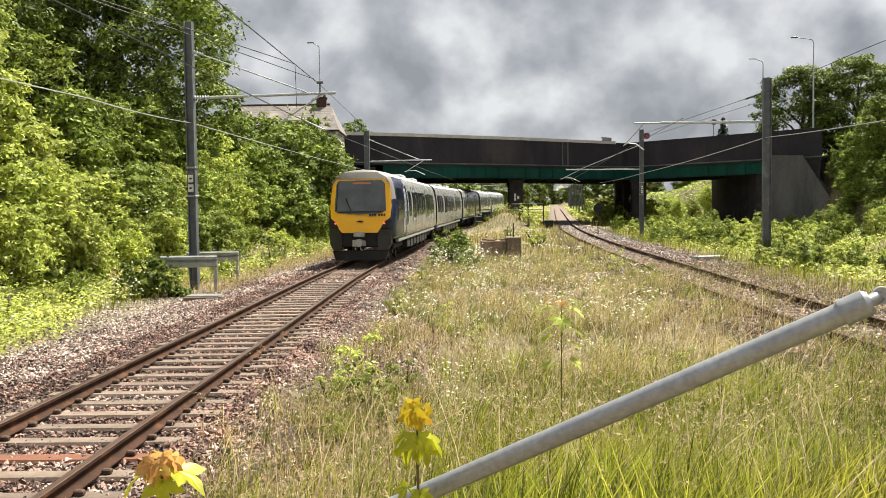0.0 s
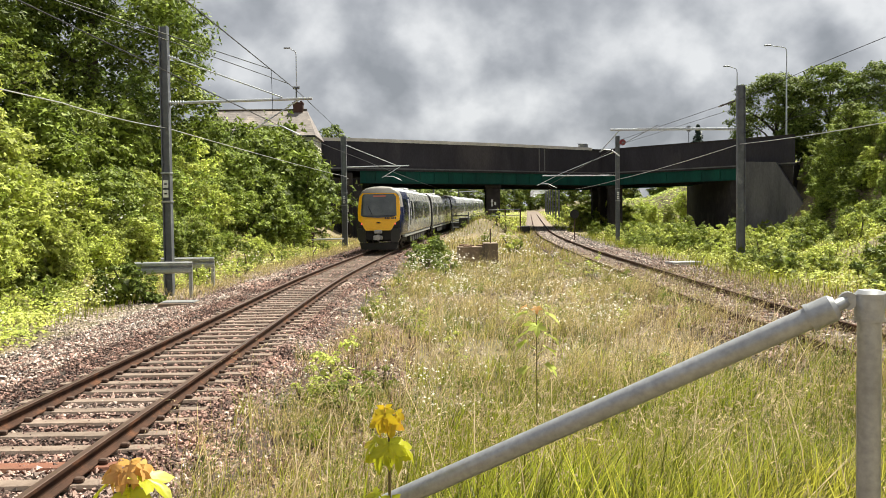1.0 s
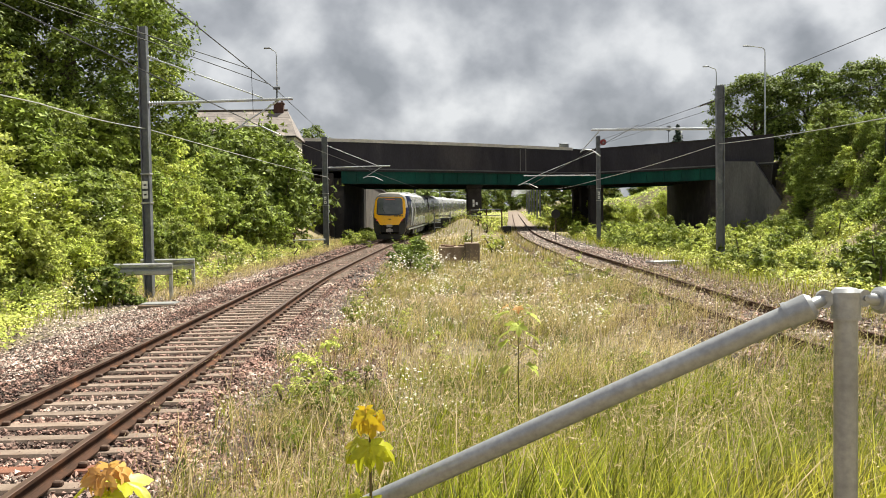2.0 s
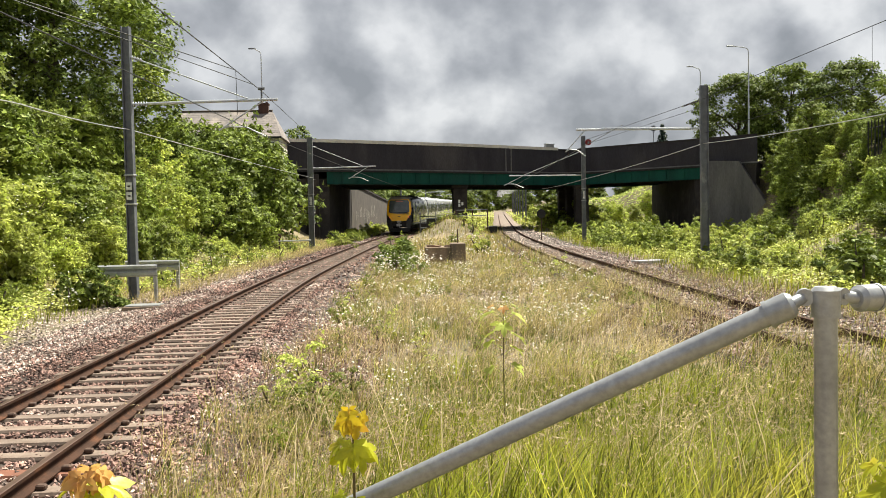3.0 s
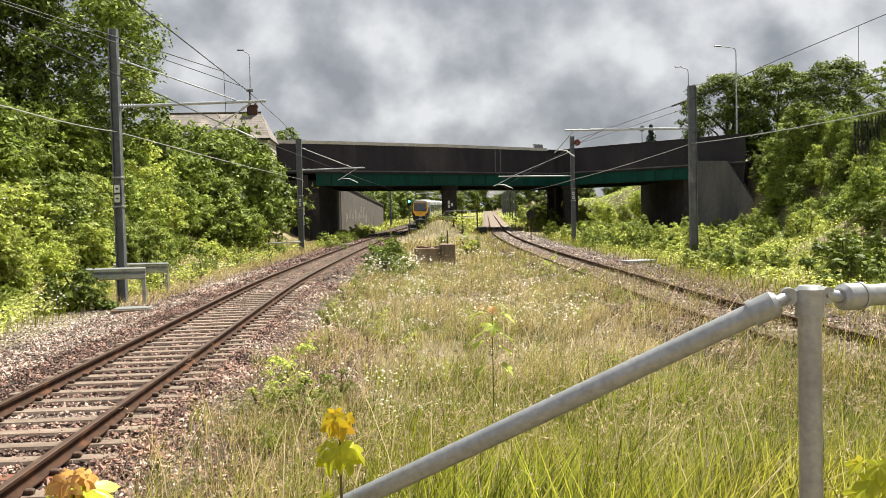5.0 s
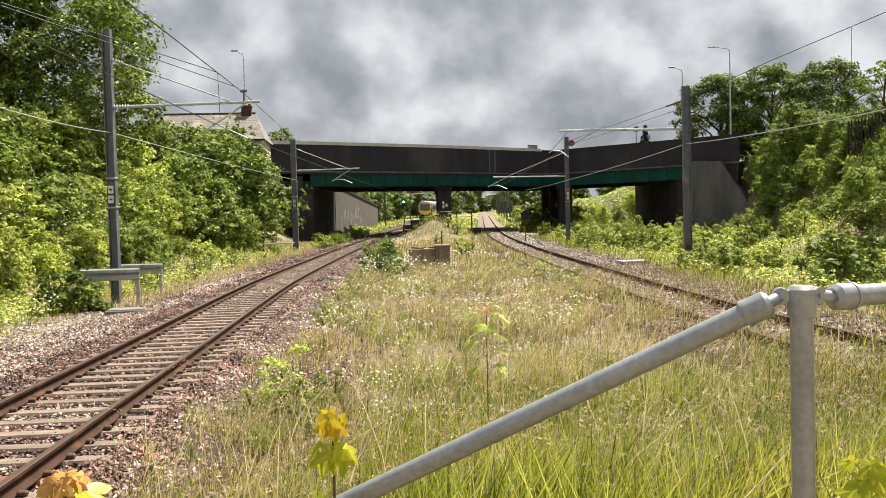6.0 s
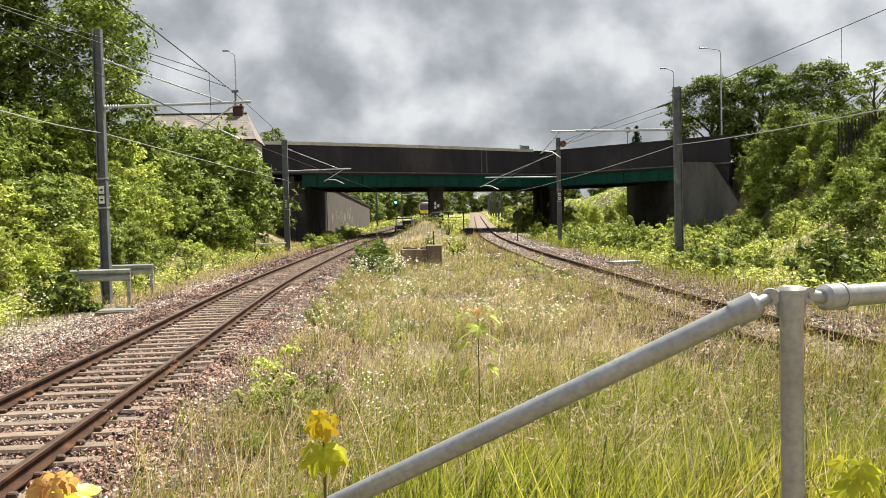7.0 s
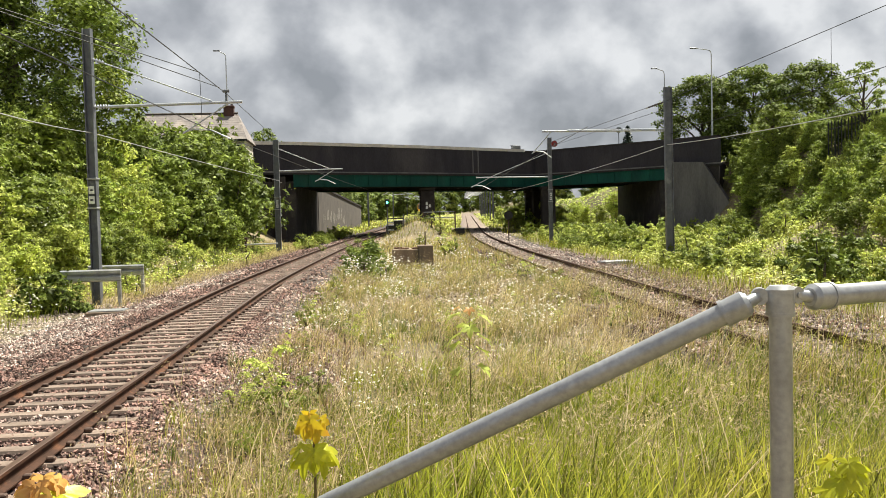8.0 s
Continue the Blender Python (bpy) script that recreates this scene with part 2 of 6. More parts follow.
M_T_DARK = mat("train_underframe", (0.014, 0.0135, 0.013), (0.009, 0.009, 0.009), 2, 0.75)
M_T_SKIRT = mat("train_skirt_grey", (0.022, 0.0231, 0.0253), (0.0165, 0.01705, 0.01925), 2, 0.5)
M_T_GLASS = mat("tinted_train_glass", (0.014, 0.016, 0.019), (0.010, 0.012, 0.014), 2, 0.12, spec=0.3)
# grey-blue base lightened to hold the reflection of the sky
M_T_SCREEN = mat("sky_toned_windscreen_glass", (0.105, 0.118, 0.125), (0.07, 0.08, 0.086), 1.2, 0.08)
M_T_DOOR = mat("train_door_grey", (0.34, 0.36, 0.38), (0.28, 0.30, 0.32), 2, 0.3)
M_T_STEEL = mat("coupler_steel", (0.42, 0.42, 0.42), (0.30, 0.30, 0.30), 6, 0.45, 0.5)
M_TAIL = glow("red_tail_light", (0.8, 0.10, 0.09), 0.7)
M_DEST = glow("orange_display", (0.35, 0.10, 0.06), 0.12)
# deep green of low tussocks, also shade colour for the feet of tall grass
M_GRASS_DARK = mat("deep_green_shade_grass", (0.10, 0.145, 0.010), (0.065, 0.10, 0.008), 0.6, 0.45, 0, 0, None, (0.15, 0.17, 0.012), 3, island=0.4, thin=0.4)
M_GREENLIGHT = glow("green_signal_light", (0.05, 1.0, 0.4), 6.0)


# ---- building helpers ----
def mesh_ob(name, bm, material, parent=None, label=""):
    me = bpy.data.meshes.new(name)
    bm.normal_update()
    bm.to_mesh(me)
    bm.free()
    for m in (material if isinstance(material, (list, tuple)) else [material]):
        me.materials.append(m)
    me.shade_smooth()
    me.set_sharp_from_angle(angle=radians(32))
    ob = new(name, me)
    if parent is not None:
        ob.parent = parent
    if label:
        ob["label"] = label
    return ob


def part(name, bm, material, parent, label=""):
    return mesh_ob(name, bm, material, parent, label)


def np_ob(name, verts, faces, material, parent=None, smooth=False):
    me = bpy.data.meshes.new(name)
    me.from_pydata(np.asarray(verts).tolist(), [], faces.tolist() if isinstance(faces, np.ndarray) else faces)
    for m in (material if isinstance(material, (list, tuple)) else [material]):
        me.materials.append(m)
    if smooth:
        me.shade_smooth()
    ob = new(name, me)
    if parent is not None:
        ob.parent = parent
    return ob


def thing(name, m, label, category, group="", kind=""):
    ob = new(name)
    ob.empty_display_size = 0.2
    ob.matrix_basis = m
    return tagged(ob, label, category, group, kind)


def box(bm, c, s, bevel=0.0, m=None, mi=0):
    """A box of size s round c in bm."""
    r = bmesh.ops.create_cube(bm, size=1.0)
    vs = r["verts"]
    bmesh.ops.scale(bm, vec=s, verts=vs)
    if bevel:
        es = list({e for v in vs for e in v.link_edges})
        rb = bmesh.ops.bevel(bm, geom=es, offset=bevel, segments=1, affect="EDGES")
        vs = list({v for f in rb["faces"] for v in f.verts} | {v for v in vs if v.is_valid})
    bmesh.ops.translate(bm, vec=c, verts=vs)
    if m is not None:
        bmesh.ops.transform(bm, matrix=m, verts=vs)
    if mi:
        for f in {f for v in vs for f in v.link_faces}:
            f.material_index = mi
    return vs


def tube(bm, a, b, r, r2=None, n=10, caps=True):
    a, b = Vector(a), Vector(b)
    d = b - a
    q = d.to_track_quat("Z", "Y").to_matrix().to_4x4()
    m = Matrix.Translation((a + b) / 2) @ q
    return bmesh.ops.create_cone(bm, cap_ends=caps, segments=n, radius1=r, radius2=r if r2 is None else r2, depth=d.length, matrix=m)["verts"]


def chain(bm, pts, r, n=8):
    """A bent tube through pts, one closed skin."""
    pts = [Vector(p) for p in pts]
    rings = []
    for i, p in enumerate(pts):
        d = (pts[min(i + 1, len(pts) - 1)] - pts[max(i - 1, 0)]).normalized()
        u = d.orthogonal().normalized() if i == 0 else (u - d * u.dot(d)).normalized()
        w = d.cross(u)
        rr = r[i] if isinstance(r, (list, tuple)) else r
        rings.append([bm.verts.new(p + (u * math.cos(k * math.tau / n) + w * math.sin(k * math.tau / n)) * rr) for k in range(n)])
    for a, b in zip(rings, rings[1:]):
        for k in range(n):
            f = bm.faces.new((a[k], a[(k + 1) % n], b[(k + 1) % n], b[k]))
            f.smooth = True
    bm.faces.new(rings[0][::-1])
    bm.faces.new(rings[-1])


def prism(bm, pts, depth, axis="y", at=0.0, mi=0):
    """A flat outline (2D) thickened along an axis: y -> (x, z) outline, x -> (y, z), z -> (x, y)."""
    def p3(p, d):
        return {"y": (p[0], d, p[1]), "x": (d, p[0], p[1]), "z": (p[0], p[1], d)}[axis]
    a = [bm.verts.new(p3(p, at)) for p in pts]
    b = [bm.verts.new(p3(p, at + depth)) for p in pts]
    n = len(pts)
    fs = [bm.faces.new(a), bm.faces.new(b[::-1])]
    for i in range(n):
        fs.append(bm.faces.new((a[i], b[i], b[(i + 1) % n], a[(i + 1) % n])))
    for f in fs:
        f.material_index = mi
    bmesh.ops.recalc_face_normals(bm, faces=fs)
    return a + b


def sm(x, a, b):
    t = min(max((x - a) / (b - a), 0.0), 1.0)
    return t * t * (3 - 2 * t)


# ---- the plan: lines of the tracks and lie of the land ----
def grade(y):
    """Height of the rails: level near the eye, then a gentle climb."""
    return 0.0 if y < 40 else 0.012 * (y - 40) ** 2 / (y - 40 + 45)


def left_line(y):
    sway = 0.24 * sm(y, 14, 34) * (1 - sm(y, 58, 92))
    if y < 48:
        return -5.55 + 0.0007 * (y - 48) ** 2 - sway
    if y < 112:
        return -5.55 + 0.00042 * (y - 48) ** 2 - sway
    return -5.55 + 0.00042 * 64 ** 2 + 0.042 * (y - 112)


def right_line(y):
    if y < 28:
        return 5.95 + 0.0022 * (28 - y) ** 2
    x = 5.95 - 0.15 * sm(y, 28, 60)
    return x + (0.00072 * (min(y, 100) - 62) ** 2 if y > 62 else 0) + (0.055 * (y - 100) if y > 100 else 0)


def ground(x, y):
    z = grade(y) - 0.36
    # cuttings at both sides
    lb = -10.8 + 0.9 * sm(y, 26, 8) if y < 60 else -10.8
    h = sm(x, lb, lb - 9) * (4.2 if y < 80 else 4.2 + 2.5 * sm(y, 80, 95))
    far = sm(y, 118, 190)
    h *= 1 - 0.55 * far
    rb = 15.5 + 11.8 * sm(y, 44, 66)
    br = sm(y, 50, 70)
    h2 = sm(x, rb, rb + 15 - 8.5 * br) * (5.8 + 1.5 * br) * (1 - 0.5 * far)
    z += max(h, h2)
    # grassy mound round the middle pier
    z += 1.85 * math.exp(-((x - 0.4) / 2.5) ** 2 - ((y - 86) / 6.0) ** 2)
    # the foot of the platform ramp, where the camera stands
    z += 1.0 * sm(y, 8.2, 2.6) * sm(x + 0.12 * y, -1.9, 0.5)
    z += 0.10 * noise.noise((x * 0.22, y * 0.22, 1.5)) + 0.04 * noise.noise((x * 0.9, y * 0.9, 4))
    return z


def make_ground():
    xs = sorted(set([-600, -400, -250, -160, -110, -80, -60, -48, -40, -34] + [i * 1.0 - 30 for i in range(72)] + [46, 52, 60, 75, 100, 140, 200, 300, 450, 700]))
    ys = sorted(set([-300, -150, -80, -40, -25, -18, -13, -9, -6, -4] + [i * 0.8 - 3 for i in range(90)] + [70 + i * 2.5 for i in range(40)] + [175, 185, 200, 220, 250, 290, 340, 400, 500, 650, 850, 1200, 2000]))
    vs = [(x, y, ground(x, y) if y > -25 and y < 400 and abs(x) < 300 else ground(max(min(x, 300), -300), max(min(y, 400), -25))) for y in ys for x in xs]
    w = len(xs)
    fs = [(j * w + i, j * w + i + 1, (j + 1) * w + i + 1, (j + 1) * w + i) for j in range(len(ys) - 1) for i in range(w - 1)]
    ob = np_ob("ground", vs, fs, M_SOIL, smooth=True)
    tagged(ob, "weedy soil of a railway cutting with sloping banks", "ground", kind="structure")


make_ground()


def ribbon(line, offs, y0, y1, step, mi=None):
    """Rows of (sideways, height) swept along a track's line."""
    ys = np.arange(y0, y1 + step / 2, step)
    vs, fs = [], []
    n = len(offs)
    for y in ys:
        dx = (line(y + 0.5) - line(y - 0.5))
        for o, z in offs:
            vs.append((line(y) + o, y - o * dx, grade(y) + z))
    for j in range(len(ys) - 1):
        for i in range(n - 1):
            fs.append((j * n + i, j * n + i + 1, (j + 1) * n + i + 1, (j + 1) * n + i))
    return vs, fs


def make_bed(name, line, offs, label, y0=-8, y1=320, material=M_BED_SHADED):
    vs, fs = ribbon(line, offs, y0, y1, 2.0)
    ob = np_ob(name, vs, fs, material, smooth=True)
    return tagged(ob, label, "track bed", kind="structure")


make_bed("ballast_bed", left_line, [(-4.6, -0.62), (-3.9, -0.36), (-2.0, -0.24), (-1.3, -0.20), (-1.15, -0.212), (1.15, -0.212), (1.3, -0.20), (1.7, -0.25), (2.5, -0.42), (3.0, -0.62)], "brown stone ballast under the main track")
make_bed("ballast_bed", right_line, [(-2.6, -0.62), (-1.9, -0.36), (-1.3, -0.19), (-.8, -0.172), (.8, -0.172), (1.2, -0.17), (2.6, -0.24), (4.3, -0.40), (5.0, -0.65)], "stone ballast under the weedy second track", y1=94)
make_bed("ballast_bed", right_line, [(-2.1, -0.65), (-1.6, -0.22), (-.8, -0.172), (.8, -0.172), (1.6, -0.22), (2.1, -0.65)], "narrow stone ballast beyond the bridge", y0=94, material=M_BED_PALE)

RAIL = [(-0.07, -0.159), (0.07, -0.159), (0.07, -0.147), (0.02, -0.13), (0.009, -0.115), (0.009, -0.05), (0.034, -0.037), (0.035, -0.006), (0.028, 0.0), (-0.028, 0.0), (-0.035, -0.006), (-0.034, -0.037), (-0.009, -0.05), (-0.009, -0.115), (-0.02, -0.13), (-0.07, -0.147)]


def make_rail(line, side, y0, y1, parent, top):
    ys = list(np.arange(y0, min(y1, 60), 1.5)) + list(np.arange(60, y1 + 1, 4.0))
    n = len(RAIL)
    vs, fs, mi = [], [], []
    for y in ys:
        dx = line(y + 0.5) - line(y - 0.5)
        for o, z in RAIL:
            q = side * 0.7525 + o
            vs.append((line(y) + q, y - q * dx, grade(y) + z))
    for j in range(len(ys) - 1):
        for i in range(n):
            k = (i + 1) % n
            fs.append((j * n + i, j * n + k, (j + 1) * n + k, (j + 1) * n + i))
            mi.append(1 if i in (7, 8, 9) else 0)
    ob = np_ob("rail", vs, fs, [M_RAILSIDE, top], parent)
    ob.data.polygons.foreach_set("material_index", mi)
    return ob


def sleeper_mesh():
    bm = bmesh.new()
    prof = [(-0.13, -0.17), (0.13, -0.17), (0.118, -0.03), (0.098, 0.0), (-0.098, 0.0), (-0.118, -0.03)]
    prism(bm, prof, 2.5, "x", -1.25)
    for v in bm.verts:
        if abs(v.co.x) < 0.6:
            v.co.z -= 0.01
    me = bpy.data.meshes.new("sleeper")
    bm.to_mesh(me)
    bm.free()
    return me


def make_track(name, line, y0, y1, label, top, red=()):
    tr = thing(name, Matrix.Identity(4), label, "railway track", kind="structure")
    for s in (-1, 1):
        make_rail(line, s, y0, y1 + 120, tr, top)
    me = sleeper_mesh()
    me.materials.append(M_SLEEPER)
    rng = random.Random(5)
    y, k = y0 + 0.3, 0
    clips = bmesh.new()
    while y < y1:
        a = math.atan(line(y + 0.5) - line(y - 0.5))
        ob = new("sleeper", me)
        ob.parent = tr
        ob.matrix_basis = pose(line(y) + rng.uniform(-.015, .015), y + rng.uniform(-.02, .02), grade(y) - 0.160 + rng.uniform(-.004, .004), 0, 0, -math.degrees(a) + rng.uniform(-.5, .5))
        if k in red:
            ob.material_slots[0].link = "OBJECT"
            ob.material_slots[0].material = M_SLEEPER_RED
            ob["label"] = "rust-red stained sleeper"
        if y < 32:
            for s in (-1, 1):
                for d in (-0.115, 0.115):
                    q = s * 0.7525 + d
                    box(clips, (line(y) + q, y - q * math.tan(a), grade(y) - 0.135), (0.085, 0.07, 0.05), 0.012)
        y += 0.6
        k += 1
    part("rail_clips", clips, M_CLIP, tr)["kind"] = "stuff"
    return tr


# ---- bridge ----
# plan of the near face: main span, then the approach that bends towards the viewer
NEAR = [(-24.0, 78.0), (-11.1, 84.0), (1.1, 92.0), (13.9, 102.0), (27.0, 88.0), (29.5, 85.3)]
DEPTH = 19.0
SOFF, GTOP, PTOP = 5.15, 6.45, 9.05


def face_y(x):
    for (a, b), (c, d) in zip(NEAR, NEAR[1:]):
        if x <= c:
            return b + (d - b) * (x - a) / (c - a)
    return NEAR[-1][1]


def slab(bm, pts, z0, z1, out, inn, top=None):
    """A wall along plan points, from out before to inn behind the line."""
    rows = []
    for i, (x, y) in enumerate(pts):
        t = top[i] if top else z1
        rows.append([bm.verts.new(p) for p in ((x, y - out, z0), (x, y - out, t), (x, y + inn, t), (x, y + inn, z0))])
    for a, b in zip(rows, rows[1:]):
        for k in range(4):
            bm.faces.new((a[k], b[k], b[(k + 1) % 4], a[(k + 1) % 4]))
    bm.faces.new(rows[0])
    bm.faces.new(rows[-1][::-1])
    bmesh.ops.recalc_face_normals(bm, faces=bm.faces)


def make_bridge():
    br = thing("road_bridge", Matrix.Identity(4), "dark road bridge with green girders over the tracks", "bridge")
    far = [(x, y + DEPTH) for x, y in NEAR]
    bm = bmesh.new()
    slab(bm, NEAR, GTOP + .02, PTOP, 0.0, 0.45)
    part("parapet", bm, M_PARAPET, br, "black painted parapet wall")
    bm = bmesh.new()
    slab(bm, far, GTOP + .02, PTOP, 0.45, 0.0)
    part("parapet", bm, M_PARAPET, br, "black painted parapet wall")
    bm = bmesh.new()
    slab(bm, NEAR, GTOP + .03, GTOP + .16, 0.10, -0.01)
    part("string_course", bm, M_WING, br, "weathered ledge at the foot of the parapet")
    # joints that stand proud on the near parapet
    for x in (6.45, 7.05):
        bm = bmesh.new()
        y = face_y(x)
        box(bm, (x, y - 0.04, (GTOP + PTOP) / 2), (0.12, 0.07, PTOP - GTOP - 0.1), 0.01)
        part("parapet_joint", bm, M_WING, br)
    bm = bmesh.new()
    slab(bm, NEAR[:1] + [(-10.3, 84.5), (1.1, 92.0), (12.6, 101.0)], PTOP, PTOP + 0.30, 0.10, 0.55)
    part("coping", bm, M_COPING, br, "pale stone coping")
    bm = bmesh.new()
    slab(bm, [(12.7, 101.05), (13.9, 102.0), (27.0, 88.0), (29.5, 85.3)], PTOP, PTOP + 0.16, 0.06, 0.5)
    part("coping", bm, M_BRICK, br, "dark coping of the approach wall")
    bm = bmesh.new()
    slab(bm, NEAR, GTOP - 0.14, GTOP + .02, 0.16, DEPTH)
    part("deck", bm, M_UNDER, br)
    # plate girders with flanges and stiffeners
    for k, (a, b) in enumerate(zip(NEAR[1:], NEAR[2:5])):
        for row in (0, 1):
            o = 0.02 if row == 0 else DEPTH - 0.3
            bm = bmesh.new()
            pts = [(a[0], a[1] + o), (b[0], b[1] + o)]
            slab(bm, pts, SOFF + .05, GTOP - 0.14, 0.0, 0.05)
            slab(bm, pts, SOFF, SOFF + .05, 0.16, 0.22)
            n = 9
            for i in range(1, n):
                x = a[0] + (b[0] - a[0]) * i / n
                y = a[1] + (b[1] - a[1]) * i / n + o
                box(bm, (x, y - 0.06, (SOFF + GTOP) / 2 - .04), (0.03, 0.12, GTOP - SOFF - 0.2))
            part("girder", bm, M_GIRDER, br, "dark green riveted plate girder")
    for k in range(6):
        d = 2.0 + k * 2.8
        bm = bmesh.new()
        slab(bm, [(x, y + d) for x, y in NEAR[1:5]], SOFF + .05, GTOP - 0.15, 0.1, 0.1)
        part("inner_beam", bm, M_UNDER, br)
    # piers
    for x, w in ((1.45, 1.7), (15.3, 1.7)):
        y = face_y(x) + 0.5
        z0 = grade(y) - 0.8
        for q in range(3):
            yy = y + 1.2 + q * 7.4
            bm = bmesh.new()
            box(bm, (x, yy, (z0 + SOFF - .35) / 2), (w * 0.86, 1.9, SOFF - .35 - z0), 0.05)
            pier = part("pier", bm, M_BRICK, br, "soot-black bridge pier")
            bm = bmesh.new()
            box(bm, (x, yy, SOFF - .176), (w, 2.3, 0.34), 0.05)
            part("pier_cap", bm, M_BRICK, pier)
            if q == 0 and x < 5:
                for dx, zz in ((-.1, 3.45), (-.1, 3.05), (.22, 3.2)):
                    bm = bmesh.new()
                    box(bm, (x + dx, yy - .965, zz), (.2, .02, .32), .004)
                    part("notice_plate", bm, M_WHITEPLATE, pier, "small white notice")
    # abutments: left wall along the track, right wall beside the bank
    bm = bmesh.new()
    prism(bm, [(-24, 78.8), (-13.1, 83.3), (-11.0, 84.4), (-11.0, 104.0), (-24, 100)], SOFF + 1.4, "z", -0.9)
    part("abutment", bm, M_BRICK, br, "soot-black brick abutment")
    bm = bmesh.new()
    box(bm, (-12.3, 83.25, 2.6), (1.1, 0.5, 7.0), 0.04)
    part("pilaster", bm, M_BRICK, br)
    for z in (2.9, 1.95):
        bm = bmesh.new()
        box(bm, (-12.25, 82.975, z - .3), (0.32, 0.03, 0.24), 0.01)
        part("number_plate", bm, M_WHITEPLATE, br, "small white plate")
        bm = bmesh.new()
        box(bm, (-12.25, 82.955, z - .3), (0.2, 0.006, 0.07))
        part("plate_bar", bm, M_DARKINK, br)
    bm = bmesh.new()
    prism(bm, [(25.0, 90.3), (27.2, 87.7), (29.4, 85.5), (34, 96), (25.6, 112.0)], SOFF + 2.4, "z", -0.9)
    part("abutment", bm, M_BRICK, br, "soot-black brick abutment")
    # right wing wall slopes down along the bank
    bm = bmesh.new()
    rows = []
    for (x, y, t) in ((25.6, 88.6, 6.9), (28.0, 86.2, 6.7), (30.2, 84.6, 2.4), (30.9, 84.1, 1.0)):
        rows.append([bm.verts.new(p) for p in ((x, y, -.6), (x, y, t), (x + .5, y + .6, t), (x + .5, y + .6, -.6))])
    for a, b in zip(rows, rows[1:]):
        for k in range(4):
            bm.faces.new((a[k], b[k], b[(k + 1) % 4], a[(k + 1) % 4]))
    bm.faces.new(rows[0]); bm.faces.new(rows[-1][::-1])
    bmesh.ops.recalc_face_normals(bm, faces=bm.faces)
    part("wing_wall", bm, M_WING, br, "grey wing wall that slopes down")
    return br


def make_far_wing():
    """Retaining wall beyond the left abutment, shade put into its brown."""
    w = thing("retaining_wall", Matrix.Identity(4), "weathered brown retaining wall with faded graffiti beyond the bridge", "wall", kind="structure")
    bm = bmesh.new()
    rows = []
    A, B = (-10.95, 104.1, 5.9), (-8.9, 152, 3.9)
    for k in range(9):
        t = k / 8
        x, y = A[0] + (B[0] - A[0]) * t, A[1] + (B[1] - A[1]) * t
        top = A[2] + (B[2] - A[2]) * t
        rows.append([bm.verts.new(p) for p in ((x, y, -.3), (x, y, top), (x - .5, y, top), (x - .5, y, -.3))])
    for a, b in zip(rows, rows[1:]):
        for k in range(4):
            bm.faces.new((a[k], b[k], b[(k + 1) % 4], a[(k + 1) % 4]))
    bm.faces.new(rows[0]); bm.faces.new(rows[-1][::-1])
    bmesh.ops.recalc_face_normals(bm, faces=bm.faces)
    part("wall_face", bm, M_RETAIN, w)
    bm = bmesh.new()
    ends = [[bm.verts.new(q) for q in ((x + .12, y, z), (x + .12, y, z + .22), (x - .62, y, z + .22), (x - .62, y, z))] for x, y, z in (A, B)]
    for k in range(4):
        bm.faces.new((ends[0][k], ends[1][k], ends[1][(k + 1) % 4], ends[0][(k + 1) % 4]))
    bm.faces.new(ends[0])
    bm.faces.new(ends[1][::-1])
    bmesh.ops.recalc_face_normals(bm, faces=bm.faces)
    part("wall_coping", bm, M_BRICK, w)
    rng = random.Random(3)
    bm = bmesh.new()
    for k in range(16):
        y = 108 + k * 1.35 + rng.uniform(-.3, .3)
        x = A[0] + (B[0] - A[0]) * (y - A[1]) / (B[1] - A[1]) + 0.012
        h = rng.uniform(.5, 1.6)
        z = 1.3 + rng.uniform(0, .8)
        chain(bm, [(x, y, z), (x, y + rng.uniform(-.4, .5), z + h * .5), (x, y + rng.uniform(-.2, .6), z + h)], 0.10, 5)
    for v in bm.verts:
        xx = A[0] + (B[0] - A[0]) * (v.co.y - A[1]) / (B[1] - A[1])
        v.co.x = xx + (v.co.x - xx) * 0.08 + 0.006
    part("graffiti_strokes", bm, M_GRAFFITI, w, "faded white spray strokes")


make_bridge()
make_far_wing()


# ---- overhead line ----
def h_mast(bm, h, w=0.25, d=0.25, tw=0.03, base=-0.5):
    """A rolled H-section column: two flanges and a web."""
    for s in (-1, 1):
        box(bm, (s * (w / 2 - tw / 2), 0, (h + base) / 2), (tw, d, h - base), 0.004)
    box(bm, (0, 0, (h + base) / 2), (w - 2 * tw - .004, 0.035, h - base - .01))


def insul(bm, a, b, n=7, r=0.06):
    a, b = Vector(a), Vector(b)
    tube(bm, a, b, r * 0.35, n=8)
    for i in range(n):
        p = a + (b - a) * (i + .5) / n
        d = (b - a).normalized() * 0.012
        tube(bm, p - d, p + d, r, r * .6, 10)


def dress_plates(t, w):
    for k, z in enumerate((3.55, 3.25)):
        bm = bmesh.new()
        box(bm, (0, -.16, z), (0.17, 0.012, 0.24), 0.004)
        p = part("number_plate", bm, M_WHITEPLATE, t, "small white number plate")
        bm = bmesh.new()
        box(bm, (0, -.169, z), (0.09, 0.004, 0.05))
        part("plate_bar", bm, M_DARKINK, p)
    for z in (3.9, 3.0):
        bm = bmesh.new()
        box(bm, (0, 0, z), (w + .05, .3, .055), 0.01)
        part("strap", bm, M_GALV, t)
    return t


